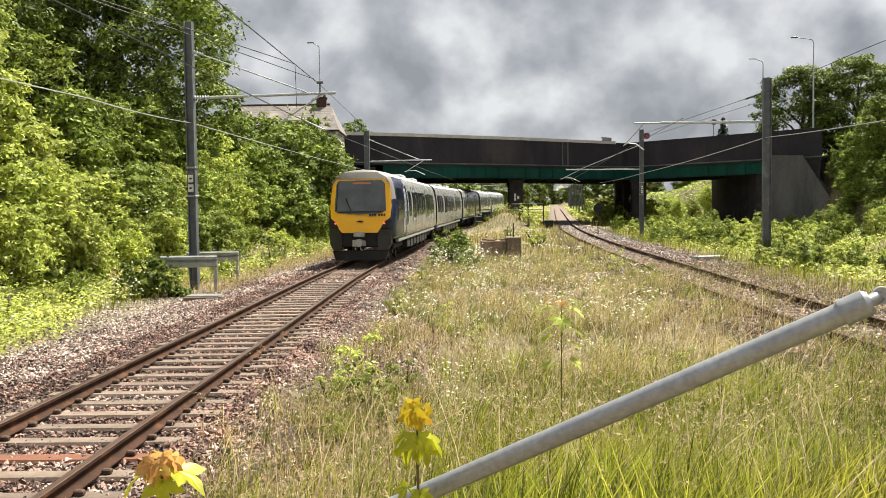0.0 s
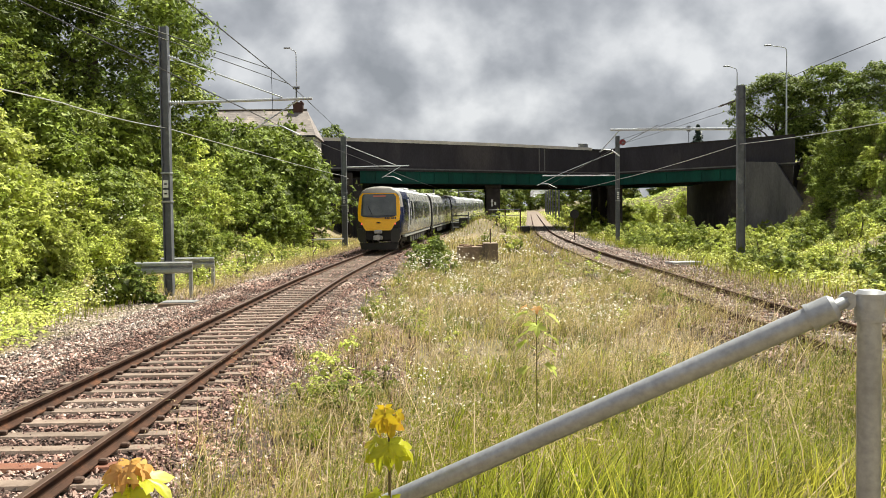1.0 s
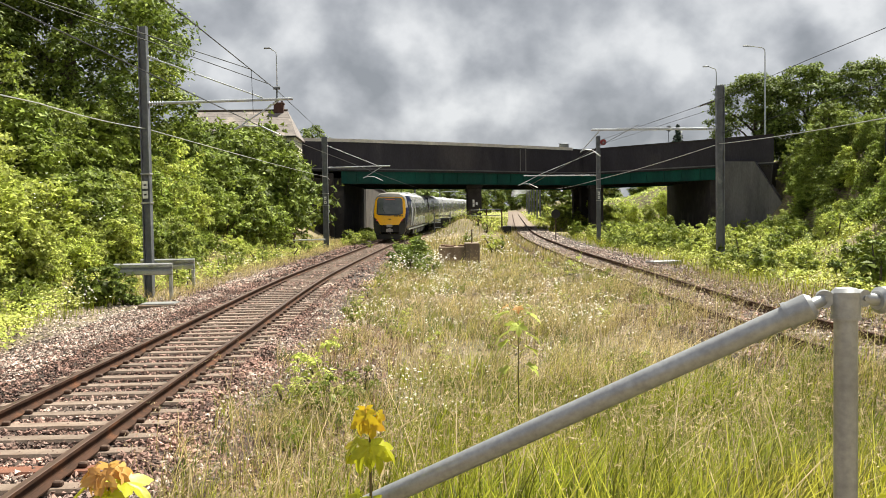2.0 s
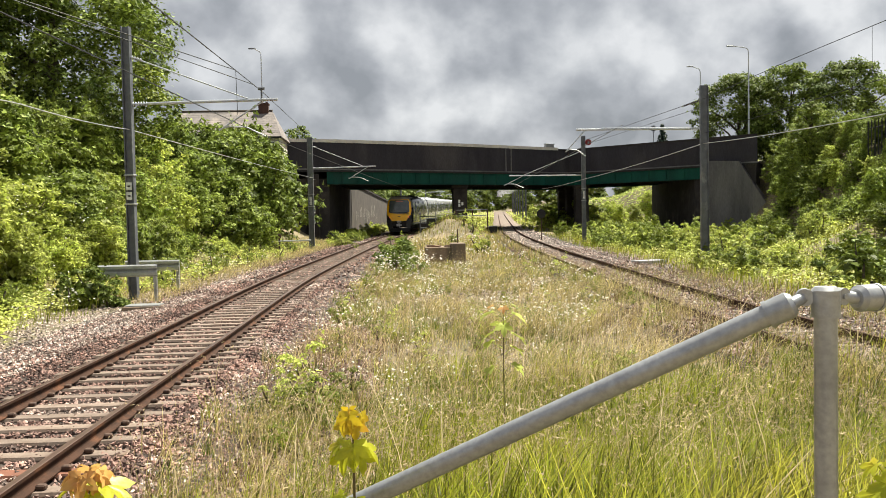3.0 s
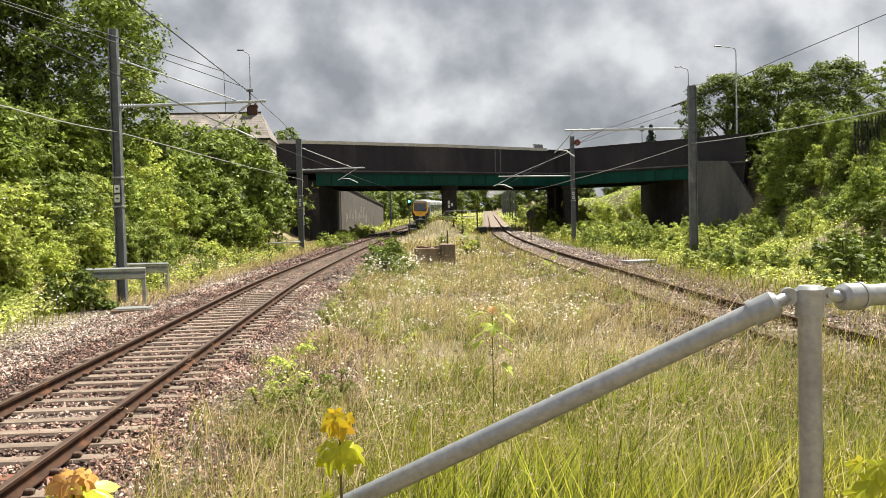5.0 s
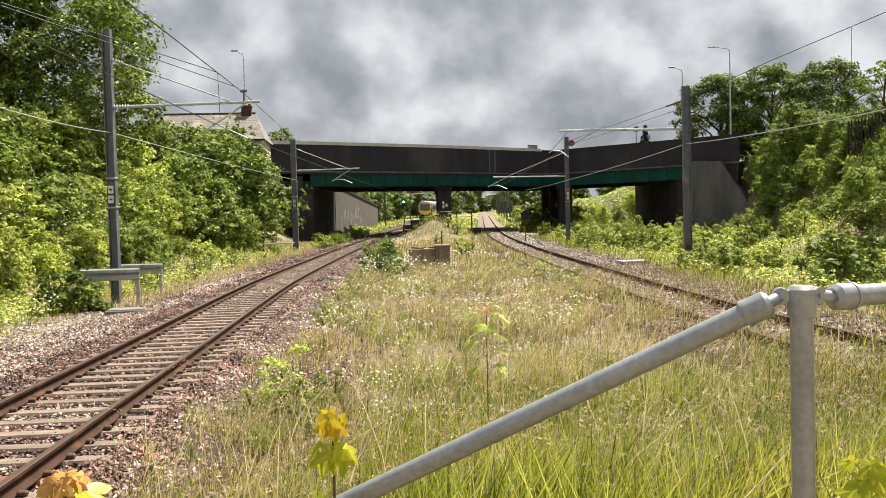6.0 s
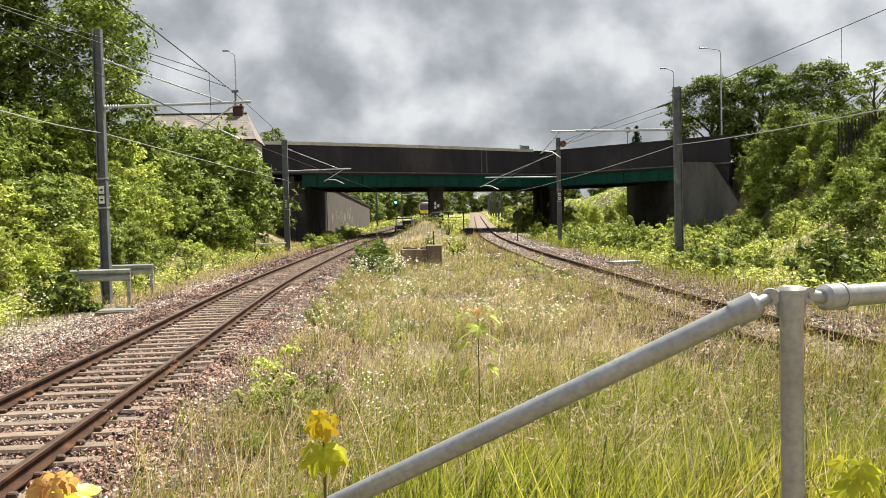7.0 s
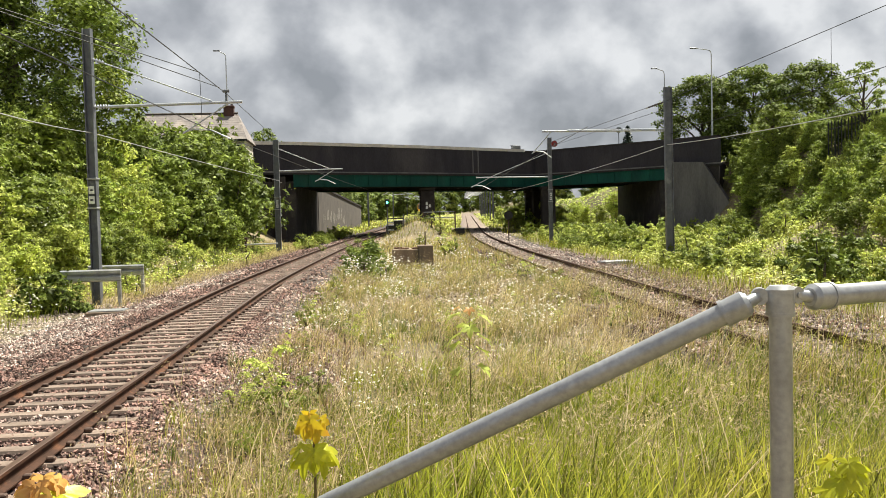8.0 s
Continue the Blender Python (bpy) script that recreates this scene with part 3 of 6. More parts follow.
def make_mast(x, y, z0, h, reach, arm_z, stay_z, reg, label, lean=0.0, plates=True, w=0.26, hook=1.1, clamp=False, thick=1.0):
    """reach: signed length of the cantilever; reg: (offset, height) of the registration arm's tip."""
    s = 1 if reach > 0 else -1
    t = thing("overhead_line_mast", pose(x, y, z0, 0, lean, 0), label, "mast", "overhead line masts")
    bm = bmesh.new()
    h_mast(bm, h, w)
    part("column", bm, M_MAST, t)
    L = abs(reach)
    bm = bmesh.new()
    tube(bm, (s * (w / 2 + .45), 0, arm_z), (reach, 0, arm_z + .06), 0.045 * thick)
    tube(bm, (s * (w / 2), 0, stay_z), (s * L * .80, 0, arm_z + .10), 0.022 * thick)
    # registration arm: dropper strut and steady arm
    rx, rz = reg
    k = hook / 1.1
    tube(bm, (rx + .35 * k, 0, arm_z + .04), (rx - 1.1 * k, 0, rz - .02), 0.024 * thick)
    chain(bm, [(rx - 1.1 * k, 0, rz), (rx - .8 * k, 0, rz + .1), (rx - .25 * k, 0, rz + .07), (rx + .35 * k, 0, rz - .22)], 0.024 * thick, 6)
    part("cantilever", bm, M_ARM, t, "pale galvanised cantilever tubes")
    bm = bmesh.new()
    insul(bm, (s * (w / 2), 0, arm_z), (s * (w / 2 + .5), 0, arm_z), 6, 0.075)
    part("insulator", bm, M_ARM, t)
    bm = bmesh.new()
    insul(bm, (s * (w / 2 + .0), 0, stay_z), (s * (w / 2 + .35), 0, stay_z - .35 * (stay_z - arm_z) / L), 4, 0.06)
    part("insulator", bm, M_ARM, t)
    if not clamp:
        return t if not plates else dress_plates(t, w)
    bm = bmesh.new()
    tube(bm, (reach - s * .5, 0, arm_z), (reach - s * .5, 0, arm_z + .38), 0.025)
    tube(bm, (reach - s * .6, 0, arm_z + .40), (reach - s * .4, 0, arm_z + .40), 0.05)
    part("catenary_clamp", bm, M_MAST, t)
    if plates:
        dress_plates(t, w)
    return t


make_mast(-9.82, 28, -0.35, 8.48, 4.65, 6.10, 7.55, (3.9, 5.25), "tall grey steel mast beside the main track", clamp=True)
make_mast(-9.92, 66, -0.1, 8.06, 4.8, 5.8, 7.4, (3.9, 5.0), "grey steel mast in front of the bridge", w=0.40)
make_mast(10.4, 68, 0.0, 7.85, -5.6, 4.9, 6.7, (-4.9, 4.25), "grey steel mast beside the second track", w=0.30)
make_mast(12.05, 42, -0.2, 8.1, -5.95, 6.1, 6.15, (-5.75, 5.15), "grey steel mast on the overgrown bank foot", plates=False, w=0.36, hook=.7)
for k, (yy, s) in enumerate(((140, 1), (148, -1), (185, -1), (200, 1), (165, -1), (205, -1), (225, -1), (245, -1), (265, -1), (262, 1))):
    xx = (left_line(yy) - 4.4) if s > 0 else right_line(yy) + 3.6
    make_mast(xx, yy, grade(yy) - .3, 8.0, s * 4.3, 5.9, 7.3, (s * 3.5, 5.1), "distant grey mast beyond the bridge", plates=False, thick=1.8)


def wire(name, pts, r, material, label, n=14, sag=0.0):
    bm = bmesh.new()
    out = []
    for a, b in zip(pts, pts[1:]):
        for i in range(n):
            t = i / n
            p = Vector(a).lerp(Vector(b), t)
            p.z -= sag * 4 * t * (1 - t)
            out.append(p)
    out.append(Vector(pts[-1]))
    chain(bm, out, r, 5)
    return tagged(mesh_ob(name, bm, material), label, "wire")


def make_wires():
    wire("contact_wire", [(-5.25, 0, 4.74), (-5.49, 12, 4.757), (-5.82, 28, 4.78), (-5.3, 66, 4.9), (-4.4, 92, 4.88), (-1.9, 140, 5.3), (3, 200, 6.2)], 0.011, M_WIRE, "thin dark contact wire over the main track")
    wire("catenary_wire", [(-3.85, 4, 5.22), (-4.61, 14, 5.58), (-5.685, 28, 6.09)], 0.012, M_WIRE, "thin dark catenary wire over the main track")
    wire("catenary_wire", [(-5.685, 28, 6.09), (-9.65, 65.8, 7.85)], 0.011, M_WIRE, "thin dark wire between two masts")
    wire("feeder_wire", [(-5.555, 24, 6.09), (-9.35, 8, 6.07)], 0.011, M_WIRE, "thin dark wire beside the tall mast")
    wire("feeder_wire", [(-5.452, 26, 5.97), (-11.56, 6, 6.87)], 0.011, M_WIRE, "thin dark wire beside the tall mast")
    wire("dropper", [(-5.3, 23, 5.93), (-5.3, 23.1, 4.78)], 0.007, M_WIRE, "thin dark dropper between two wires", n=2)
    wire("earth_wire", [(-8.1, 0, 4.28), (-9.41, 20, 4.77), (-9.80, 28, 4.967), (-9.75, 66, 5.0), (-12.2, 84, 5.6)], 0.016, M_EARTHWIRE, "pale earth wire along the masts", sag=0.06)
    wire("earth_wire", [(12.5, 8, 4.25), (12.25, 24, 4.69), (12.0, 42, 5.21), (10.22, 66, 4.55), (9.6, 90, 4.5)], 0.016, M_EARTHWIRE, "pale earth wire along the masts", sag=0.08)
    wire("contact_wire", [(5.9, 30, 5.0), (6.1, 42, 5.0), (5.2, 68, 4.2), (7.5, 92, 4.6), (10, 148, 5.6)], 0.011, M_WIRE, "thin dark contact wire over the second track")
    wire("slanting_wire", [(16.6, 14, 8.85), (12.99, 34, 7.68), (12.0, 42, 7.26), (10.5, 67.6, 7.5)], 0.013, M_WIRE, "dark wire that slants down to the mast")
    wire("slanting_wire", [(18.0, 20, 7.32), (15.3, 30, 6.58), (12.1, 42, 5.7)], 0.012, M_WIRE, "dark wire that slants down to the mast")
    wire("slanting_wire", [(12.0, 42, 6.9), (10.6, 67.6, 7.2)], 0.011, M_WIRE, "dark wire between two masts")
    wire("dropper", [(13.85, 29.3, 7.95), (13.85, 29.3, 6.3)], 0.008, M_WIRE, "thin dark dropper between two wires", n=2)


make_wires()

# ---- tracks ----
make_track("track_1", left_line, -5.9, 118, "railway track of brown rails on concrete sleepers", M_RAILTOP, red=(23,))
make_track("track_2", right_line, -4.0, 118, "rusty weed-grown railway track on old sleepers", M_RAILSIDE)


# ---- train ----
SIDE = [(1.30, 0.98), (1.36, 1.15), (1.37, 2.0), (1.34, 2.6), (1.22, 3.25), (1.10, 3.50), (0.85, 3.68), (0.45, 3.77), (0.0, 3.80)]
CAR = 23.6


def rake(z):
    return max(0.0, z - 1.5) * 0.27


def nose(x, z):
    """How far back the rounded front lies at x, z."""
    return rake(z) + 0.26 * (abs(x) / 1.2) ** 3 + 0.5 * max(0.0, z - 3.3) ** 1.5


def body_half(z):
    for (a, b), (c, d) in zip(SIDE, SIDE[1:]):
        if z <= d:
            return a + (c - a) * max(0, z - b) / (d - b)
    return 0.0


def shell(bm, y0, y1, cab=False):
    ring = [(-x, z) for x, z in SIDE] + [(x, z) for x, z in SIDE[-2::-1]]
    secs = [(y0, 1.0, 1.0)] if not cab else [(0.17, 0.80, 1.0), (0.26, 0.90, 1.0), (0.42, 0.955, 0.95), (0.95, 0.995, 0.75), (2.0, 1.0, 0.4), (5.0, 1.0, 0.0)]
    secs.append((y1, 1.0, 0.0))
    rows = []
    for y, s, k in secs:
        rows.append([bm.verts.new((x * s, y + rake(z) * k, 0.98 + (z - 0.98) * (0.93 if s < .85 else 0.965 if s < .93 else 0.985 if s < .96 else 1))) for x, z in ring])
    n = len(ring)
    for a, b in zip(rows, rows[1:]):
        for i in range(n - 1):
            f = bm.faces.new((a[i], b[i], b[i + 1], a[i + 1]))
            zc = (ring[i][1] + ring[i + 1][1]) / 2
            yc = (a[i].co.y + b[i].co.y) / 2
            f.material_index = 4 if cab and zc > 2.9 and yc < 1.3 else 1 if zc > 3.4 else (2 if cab and yc < 4.2 else 0)
            f.smooth = True
        bm.faces.new((a[0], a[n - 1], b[n - 1], b[0])).material_index = 3
    bm.faces.new(rows[0][::-1]).material_index = 3
    bm.faces.new(rows[-1]).material_index = 3
    bmesh.ops.recalc_face_normals(bm, faces=bm.faces)


def front_panel(bm, pts, out, thick=0.03):
    """An outline (x, z) laid on the rounded nose, out metres proud of it."""
    tmp = bmesh.new()
    prism(tmp, pts, thick + .06, "y", -out)
    for x in (-1.1, -.95, -.75, -.45, 0, .45, .75, .95, 1.1):
        bmesh.ops.bisect_plane(tmp, geom=tmp.verts[:] + tmp.edges[:] + tmp.faces[:], plane_co=(x, 0, 0), plane_no=(1, 0, 0))
    for z in (3.35, 3.55):
        bmesh.ops.bisect_plane(tmp, geom=tmp.verts[:] + tmp.edges[:] + tmp.faces[:], plane_co=(0, 0, z), plane_no=(0, 0, 1))
    for v in tmp.verts:
        v.co.y += nose(v.co.x, v.co.z)
    bmesh.ops.recalc_face_normals(tmp, faces=tmp.faces)
    me = bpy.data.meshes.new("panel")
    tmp.to_mesh(me)
    tmp.free()
    bm.from_mesh(me)
    bpy.data.meshes.remove(me)


def side_panel(bm, s, y0, y1, z0, z1, out=0.012):
    """A thin pane that follows the curve of the body side."""
    zs = [z0 + (z1 - z0) * i / 3 for i in range(4)]
    a = [[bm.verts.new((s * (body_half(z) + out), y, z)) for z in zs] for y in (y0, y1)]
    b = [[bm.verts.new((s * (body_half(z) - .03), y, z)) for z in zs] for y in (y0, y1)]
    for i in range(3):
        bm.faces.new((a[0][i], a[1][i], a[1][i + 1], a[0][i + 1]))
    for r in (0, 1):
        for i in range(3):
            bm.faces.new((a[r][i], b[r][i], b[r][i + 1], a[r][i + 1]))
    bm.faces.new((a[0][0], a[1][0], b[1][0], b[0][0]))
    bm.faces.new((a[0][3], a[1][3], b[1][3], b[0][3]))
    bmesh.ops.recalc_face_normals(bm, faces=bm.faces)


def make_car(cab):
    t = thing("train_carriage", Matrix.Identity(4), "leading pale grey railcar with yellow and navy cab" if cab else "pale grey train carriage with dark windows", "train", "train carriages")
    bm = bmesh.new()
    shell(bm, 0.35, CAR - .1, cab)
    part("body", bm, [M_T_WHITE, M_T_ROOF, M_T_BLUE, M_T_DARK, M_T_DOME], t)
    off = 5.6 if cab else 1.2
    bays = [off + .6, 9.4, 16.8] if not cab else [4.8, 10.0, 17.0]
    doors = [8.2 if cab else 6.4, 16.0]
    for s in (-1, 1):
        for y in doors:
            bm = bmesh.new()
            side_panel(bm, s, y, y + 1.5, 1.08, 3.15, 0.006)
            d = part("door", bm, M_T_DOOR, t)
            for q in (0.12, 0.82):
                bm = bmesh.new()
                side_panel(bm, s, y + q, y + q + .56, 1.75, 2.95, 0.016)
                part("door_window", bm, M_T_GLASS, d)
            bm = bmesh.new()
            for q in (-.05, .735, 1.5):
                side_panel(bm, s, y + q, y + q + .05, 1.05, 3.2, 0.02)
            part("door_seal", bm, M_T_DARK, d)
        y = off + (.6 if cab else 0)
        while y < CAR - 2.4:
            if not any(y + 1.35 > d - .15 and y < d + 1.65 for d in doors):
                bm = bmesh.new()
                side_panel(bm, s, y, y + 1.2, 1.84, 2.98, 0.010)
                part("window", bm, M_T_GLASS, t)
                y += 1.42
            else:
                y += 0.2
        bm = bmesh.new()
        box(bm, (s * 1.20, CAR / 2 + (1 if cab else 0), 0.86), (0.16, CAR - 3, 0.16), 0.03)
        part("sill", bm, M_T_DOOR, t)
        bm = bmesh.new()
        for k in range(7):
            box(bm, (s * 0.98, 7.0 + k * 1.6, 0.58), (0.5, 1.25, 0.42 + .08 * (k % 2)), 0.03)
        part("underfloor_boxes", bm, M_T_DARK, t)
    for y in (4.0, CAR - 4.0):
        bm = bmesh.new()
        for s in (-1, 1):
            box(bm, (s * 1.0, y, 0.62), (0.16, 3.4, 0.24), 0.04)
            box(bm, (s * 1.05, y, 0.85), (0.3, 0.6, 0.25), 0.05)
        box(bm, (0, y, 0.66), (1.9, 0.5, 0.3), 0.04)
        bg = part("bogie", bm, M_T_DARK, t)
        for q in (-1.2, 1.2):
            for s in (-1, 1):
                bm = bmesh.new()
                tube(bm, (s * .69, y + q, .42), (s * .82, y + q, .42), 0.42, n=24)
                tube(bm, (s * .80, y + q, .42), (s * .96, y + q, .42), 0.12, n=12)
                part("wheel", bm, M_T_DARK, bg)
    for y in (11, 17.5):
        bm = bmesh.new()
        box(bm, (0, y, 3.81), (1.2, 2.4, 0.16), 0.06)
        part("roof_pod", bm, M_T_ROOF, t)
    bm = bmesh.new()
    box(bm, (0, CAR + .12, 2.2), (2.3, 0.9, 2.5), 0.15)
    part("gangway", bm, M_T_DARK, t)
    if cab:
        dress_cab(t)
    return t


def dress_cab(t):
    bm = bmesh.new()
    front_panel(bm, [(-1.19, 1.84), (-1.23, 2.3), (-1.16, 3.18), (-.98, 3.42), (.98, 3.42), (1.16, 3.18), (1.23, 2.3), (1.19, 1.84), (.95, 1.66), (.82, 1.40), (.70, 1.25), (-.70, 1.25), (-.82, 1.40), (-.95, 1.66)], 0.05)
    part("front_mask", bm, M_T_YELLOW, t, "bright yellow front panel")
    bm = bmesh.new()
    front_panel(bm, [(-.86, 2.03), (-1.03, 2.12), (-.98, 3.18), (-.86, 3.33), (.86, 3.33), (.98, 3.18), (1.03, 2.12), (.86, 2.03), (0, 1.97)], 0.07)
    ws = part("windscreen", bm, M_T_SCREEN, t, "large windscreen with reflected sky in its grey-blue colour")
    bm = bmesh.new()
    front_panel(bm, [(-.30, 3.18), (-.30, 3.25), (.42, 3.25), (.42, 3.18)], 0.078)
    part("destination_display", bm, M_DEST, ws)
    bm = bmesh.new()
    front_panel(bm, [(-.97, 2.14), (-.93, 3.30), (-.89, 3.30), (-.93, 2.14)], 0.075)
    front_panel(bm, [(-.60, 2.62), (-.35, 2.12), (-.32, 2.13), (-.57, 2.63)], 0.10)
    front_panel(bm, [(-.93, 2.05), (-.93, 2.10), (.93, 2.10), (.93, 2.05)], 0.08)
    part("wiper", bm, M_T_DARK, ws)
    bm = bmesh.new()
    front_panel(bm, [(-1.20, 2.9), (-1.14, 3.26), (-1.02, 3.46), (-.68, 3.66), (.68, 3.66), (1.02, 3.46), (1.14, 3.26), (1.20, 2.9), (1.13, 3.2), (.96, 3.39), (-.96, 3.39), (-1.13, 3.2)], 0.075)
    part("cab_dome", bm, M_T_DOME, t, "grey dome over the windscreen")
    for s in (-1, 1):
        bm = bmesh.new()
        front_panel(bm, [(s * 1.22, 1.86), (s * 1.22, 1.42), (s * .83, 1.41), (s * .97, 1.66), (s * 1.17, 1.82)], 0.065)
        lamp = part("lamp_cluster", bm, M_T_DARK, t, "black lamp cluster with a lit red tail light")
        bm = bmesh.new()
        tube(bm, (s * .97, nose(.97, 1.62) - .07, 1.62), (s * .97, nose(.97, 1.62) - .095, 1.62), 0.042, n=14)
        part("tail_light", bm, M_TAIL, lamp)
        bm = bmesh.new()
        front_panel(bm, [(s * .80, 1.38), (s * 1.23, 1.40), (s * 1.22, .80), (s * 1.08, .56), (s * .72, .56), (s * .72, 1.1)], 0.06, 0.5)
        front_panel(bm, [(s * .84, 1.30), (s * 1.23, 1.32), (s * 1.23, 1.22), (s * .84, 1.20)], 0.085, 0.3)
        part("skirt", bm, M_T_SKIRT, t, "dark grey corner skirt")
    bm = bmesh.new()
    box(bm, (0, .35, 1.0), (1.7, .5, .62), 0.03)
    front_panel(bm, [(-1.12, .54), (-1.0, .16), (1.0, .16), (1.12, .54)], 0.0, 0.3)
    part("obstacle_deflector", bm, M_T_DARK, t)
    bm = bmesh.new()
    box(bm, (0, -.05, 1.18), (.44, .3, .2), 0.04)
    tube(bm, (0, .3, .86), (0, -.32, .86), .16, n=16)
    box(bm, (-.18, -.2, .84), (.14, .3, .26), 0.03)
    box(bm, (.2, -.16, .84), (.12, .25, .22), 0.03)
    chain(bm, [(.05, -.2, .72), (.08, -.26, .6), (.16, -.2, .56)], .025, 6)
    part("coupler", bm, M_T_STEEL, t, "grey automatic coupler")
    bm = bmesh.new()
    for x0 in (.38, .48, .58, .74, .84, .94):
        front_panel(bm, [(x0, 1.90), (x0, 2.0), (x0 + .07, 2.0), (x0 + .07, 1.90)], 0.056)
    part("unit_number_bars", bm, M_DARKINK, t)
    bm = bmesh.new()
    front_panel(bm, [(-.12, 1.70), (0, 1.74), (.12, 1.72), (.14, 1.68), (.02, 1.66)], 0.056)
    part("emblem", bm, M_T_DARK, t)
    for s in (-1, 1):
        bm = bmesh.new()
        side_panel(bm, s, 1.7, 3.7, 1.72, 3.05, 0.012)
        part("cab_side_window", bm, M_T_GLASS, t)
        bm = bmesh.new()
        side_panel(bm, s, 5.1, 5.75, 1.08, 3.2, 0.012)
        part("cab_door", bm, M_T_BLUE, t, "navy blue cab door")
        bm = bmesh.new()
        side_panel(bm, s, 5.9, 6.1, 1.1, 3.0, 0.008)
        part("blue_flash", bm, M_T_DOOR, t)
        for q in (0, .42):
            bm = bmesh.new()
            for k in range(6):
                side_panel(bm, s, 3.75 + q + k * .16, 3.95 + q + k * .16, 1.08 + k * .33, 1.42 + k * .33, 0.010)
            part("livery_stripe", bm, M_T_ROOF, t, "slanting pale stripe behind the cab")


cars = [make_car(True), make_car(False)]
cars += [copy_thing(cars[1], Matrix.Identity(4)) for _ in range(4)]


def train_front(t):
    return 35.2 + 14.8 * t + 0.9 * t * t + 0.085 * t ** 3


def car_pose(y):
    """Pose of a carriage whose leading end is at y on the main track."""
    a, b = y + 4.0, y + CAR - 4.0
    pa, pb = Vector((left_line(a), a, grade(a))), Vector((left_line(b), b, grade(b)))
    d = (pb - pa).normalized()
    o = pa - d * 4.0 - Vector((d.y, -d.x, 0)) * -0.08
    return pose(o.x, o.y, o.z, math.degrees(math.asin(d.z)), 0, -math.degrees(math.atan2(d.x, d.y)))


# ---- small things along the line ----
def make_guard(x, y, z, length, rz, label):
    t = thing("safety_barrier", pose(x, y, z, 0, 0, rz), label, "barrier", "safety barriers")
    bm = bmesh.new()
    prof = [(-.03, .98), (.03, .95), (.03, .89), (-.02, .85), (.03, .80), (.03, .73), (-.03, .70), (-.04, .72), (-.005, .76), (-.005, .79), (-.05, .85), (-.005, .90), (-.005, .93), (-.04, .96)]
    prism(bm, [(-a * 1.3, (b - .85) * 1.3 + .86) for a, b in prof], length, "x", -length / 2)
    part("beam", bm, M_GALV, t)
    for s in (-1, 1):
        bm = bmesh.new()
        box(bm, (s * (length / 2 - .08), .10, .36), (.10, .12, 1.15), 0.008)
        part("post", bm, M_GALV, t)
    return t


make_guard(-9.62, 26.9, -0.22, 1.75, 4, "grey corrugated steel safety barrier before the mast")
make_guard(-10.35, 31.4, -0.30, 1.9, 0, "grey corrugated steel safety barrier behind the mast")


def make_lid():
    t = thing("cable_pit", pose(-8.45, 24.9, -0.30, 0, 0, 4), "flat grey cable pit lid in the ballast", "pit cover")
    bm = bmesh.new()
    box(bm, (0, 0, 0.0), (1.05, 0.72, 0.14), 0.02)
    part("frame", bm, M_CONC, t)
    for s in (-1, 1):
        bm = bmesh.new()
        box(bm, (s * .235, 0, 0.085), (0.46, 0.62, 0.03), 0.006)
        part("lid", bm, M_GALV, t, "grey steel lid")


make_lid()


def make_block():
    t = thing("concrete_block", pose(-.05, 44.2, -0.45, 0, 0, 3), "low stained concrete plinth among weeds", "plinth")
    bm = bmesh.new()
    box(bm, (.56, -.1, .60), (.7, 1.4, 1.16), 0.03)
    part("end_slab", bm, M_CONC, t)
    bm = bmesh.new()
    box(bm, (-.42, .1, .50), (1.24, 1.3, 1.02), 0.03)
    part("wall", bm, M_CONC, t)
    bm = bmesh.new()
    rng = random.Random(8)
    for k in range(14):
        box(bm, (rng.uniform(-.9, .1), rng.uniform(-.4, .5), 1.04), (rng.uniform(.1, .35), rng.uniform(.1, .3), rng.uniform(.05, .14)), 0.01, pose(0, 0, 0, 0, 0, rng.uniform(-10, 10)))
    part("rubble", bm, M_DEADSTEM, t)["kind"] = "stuff"
    bm = bmesh.new()
    tube(bm, (.55, -.4, 1.1), (.56, -.4, 1.85), 0.03, n=6)
    part("stub", bm, M_CLIP, t)


make_block()


def make_disc():
    y = 72.0
    x = 7.58
    z = grade(y) - .4
    t = thing("disc_sign", pose(x, y, z), "round black disc sign seen from behind on a thin post", "sign")
    bm = bmesh.new()
    tube(bm, (0, 0, 0), (0, 0, 1.95), 0.04)
    part("post", bm, M_CLIP, t)
    bm = bmesh.new()
    tube(bm, (0, -.05, 2.28), (0, -.09, 2.28), 0.36, n=32)
    part("disc", bm, M_T_DARK, t)
    return t


make_disc()


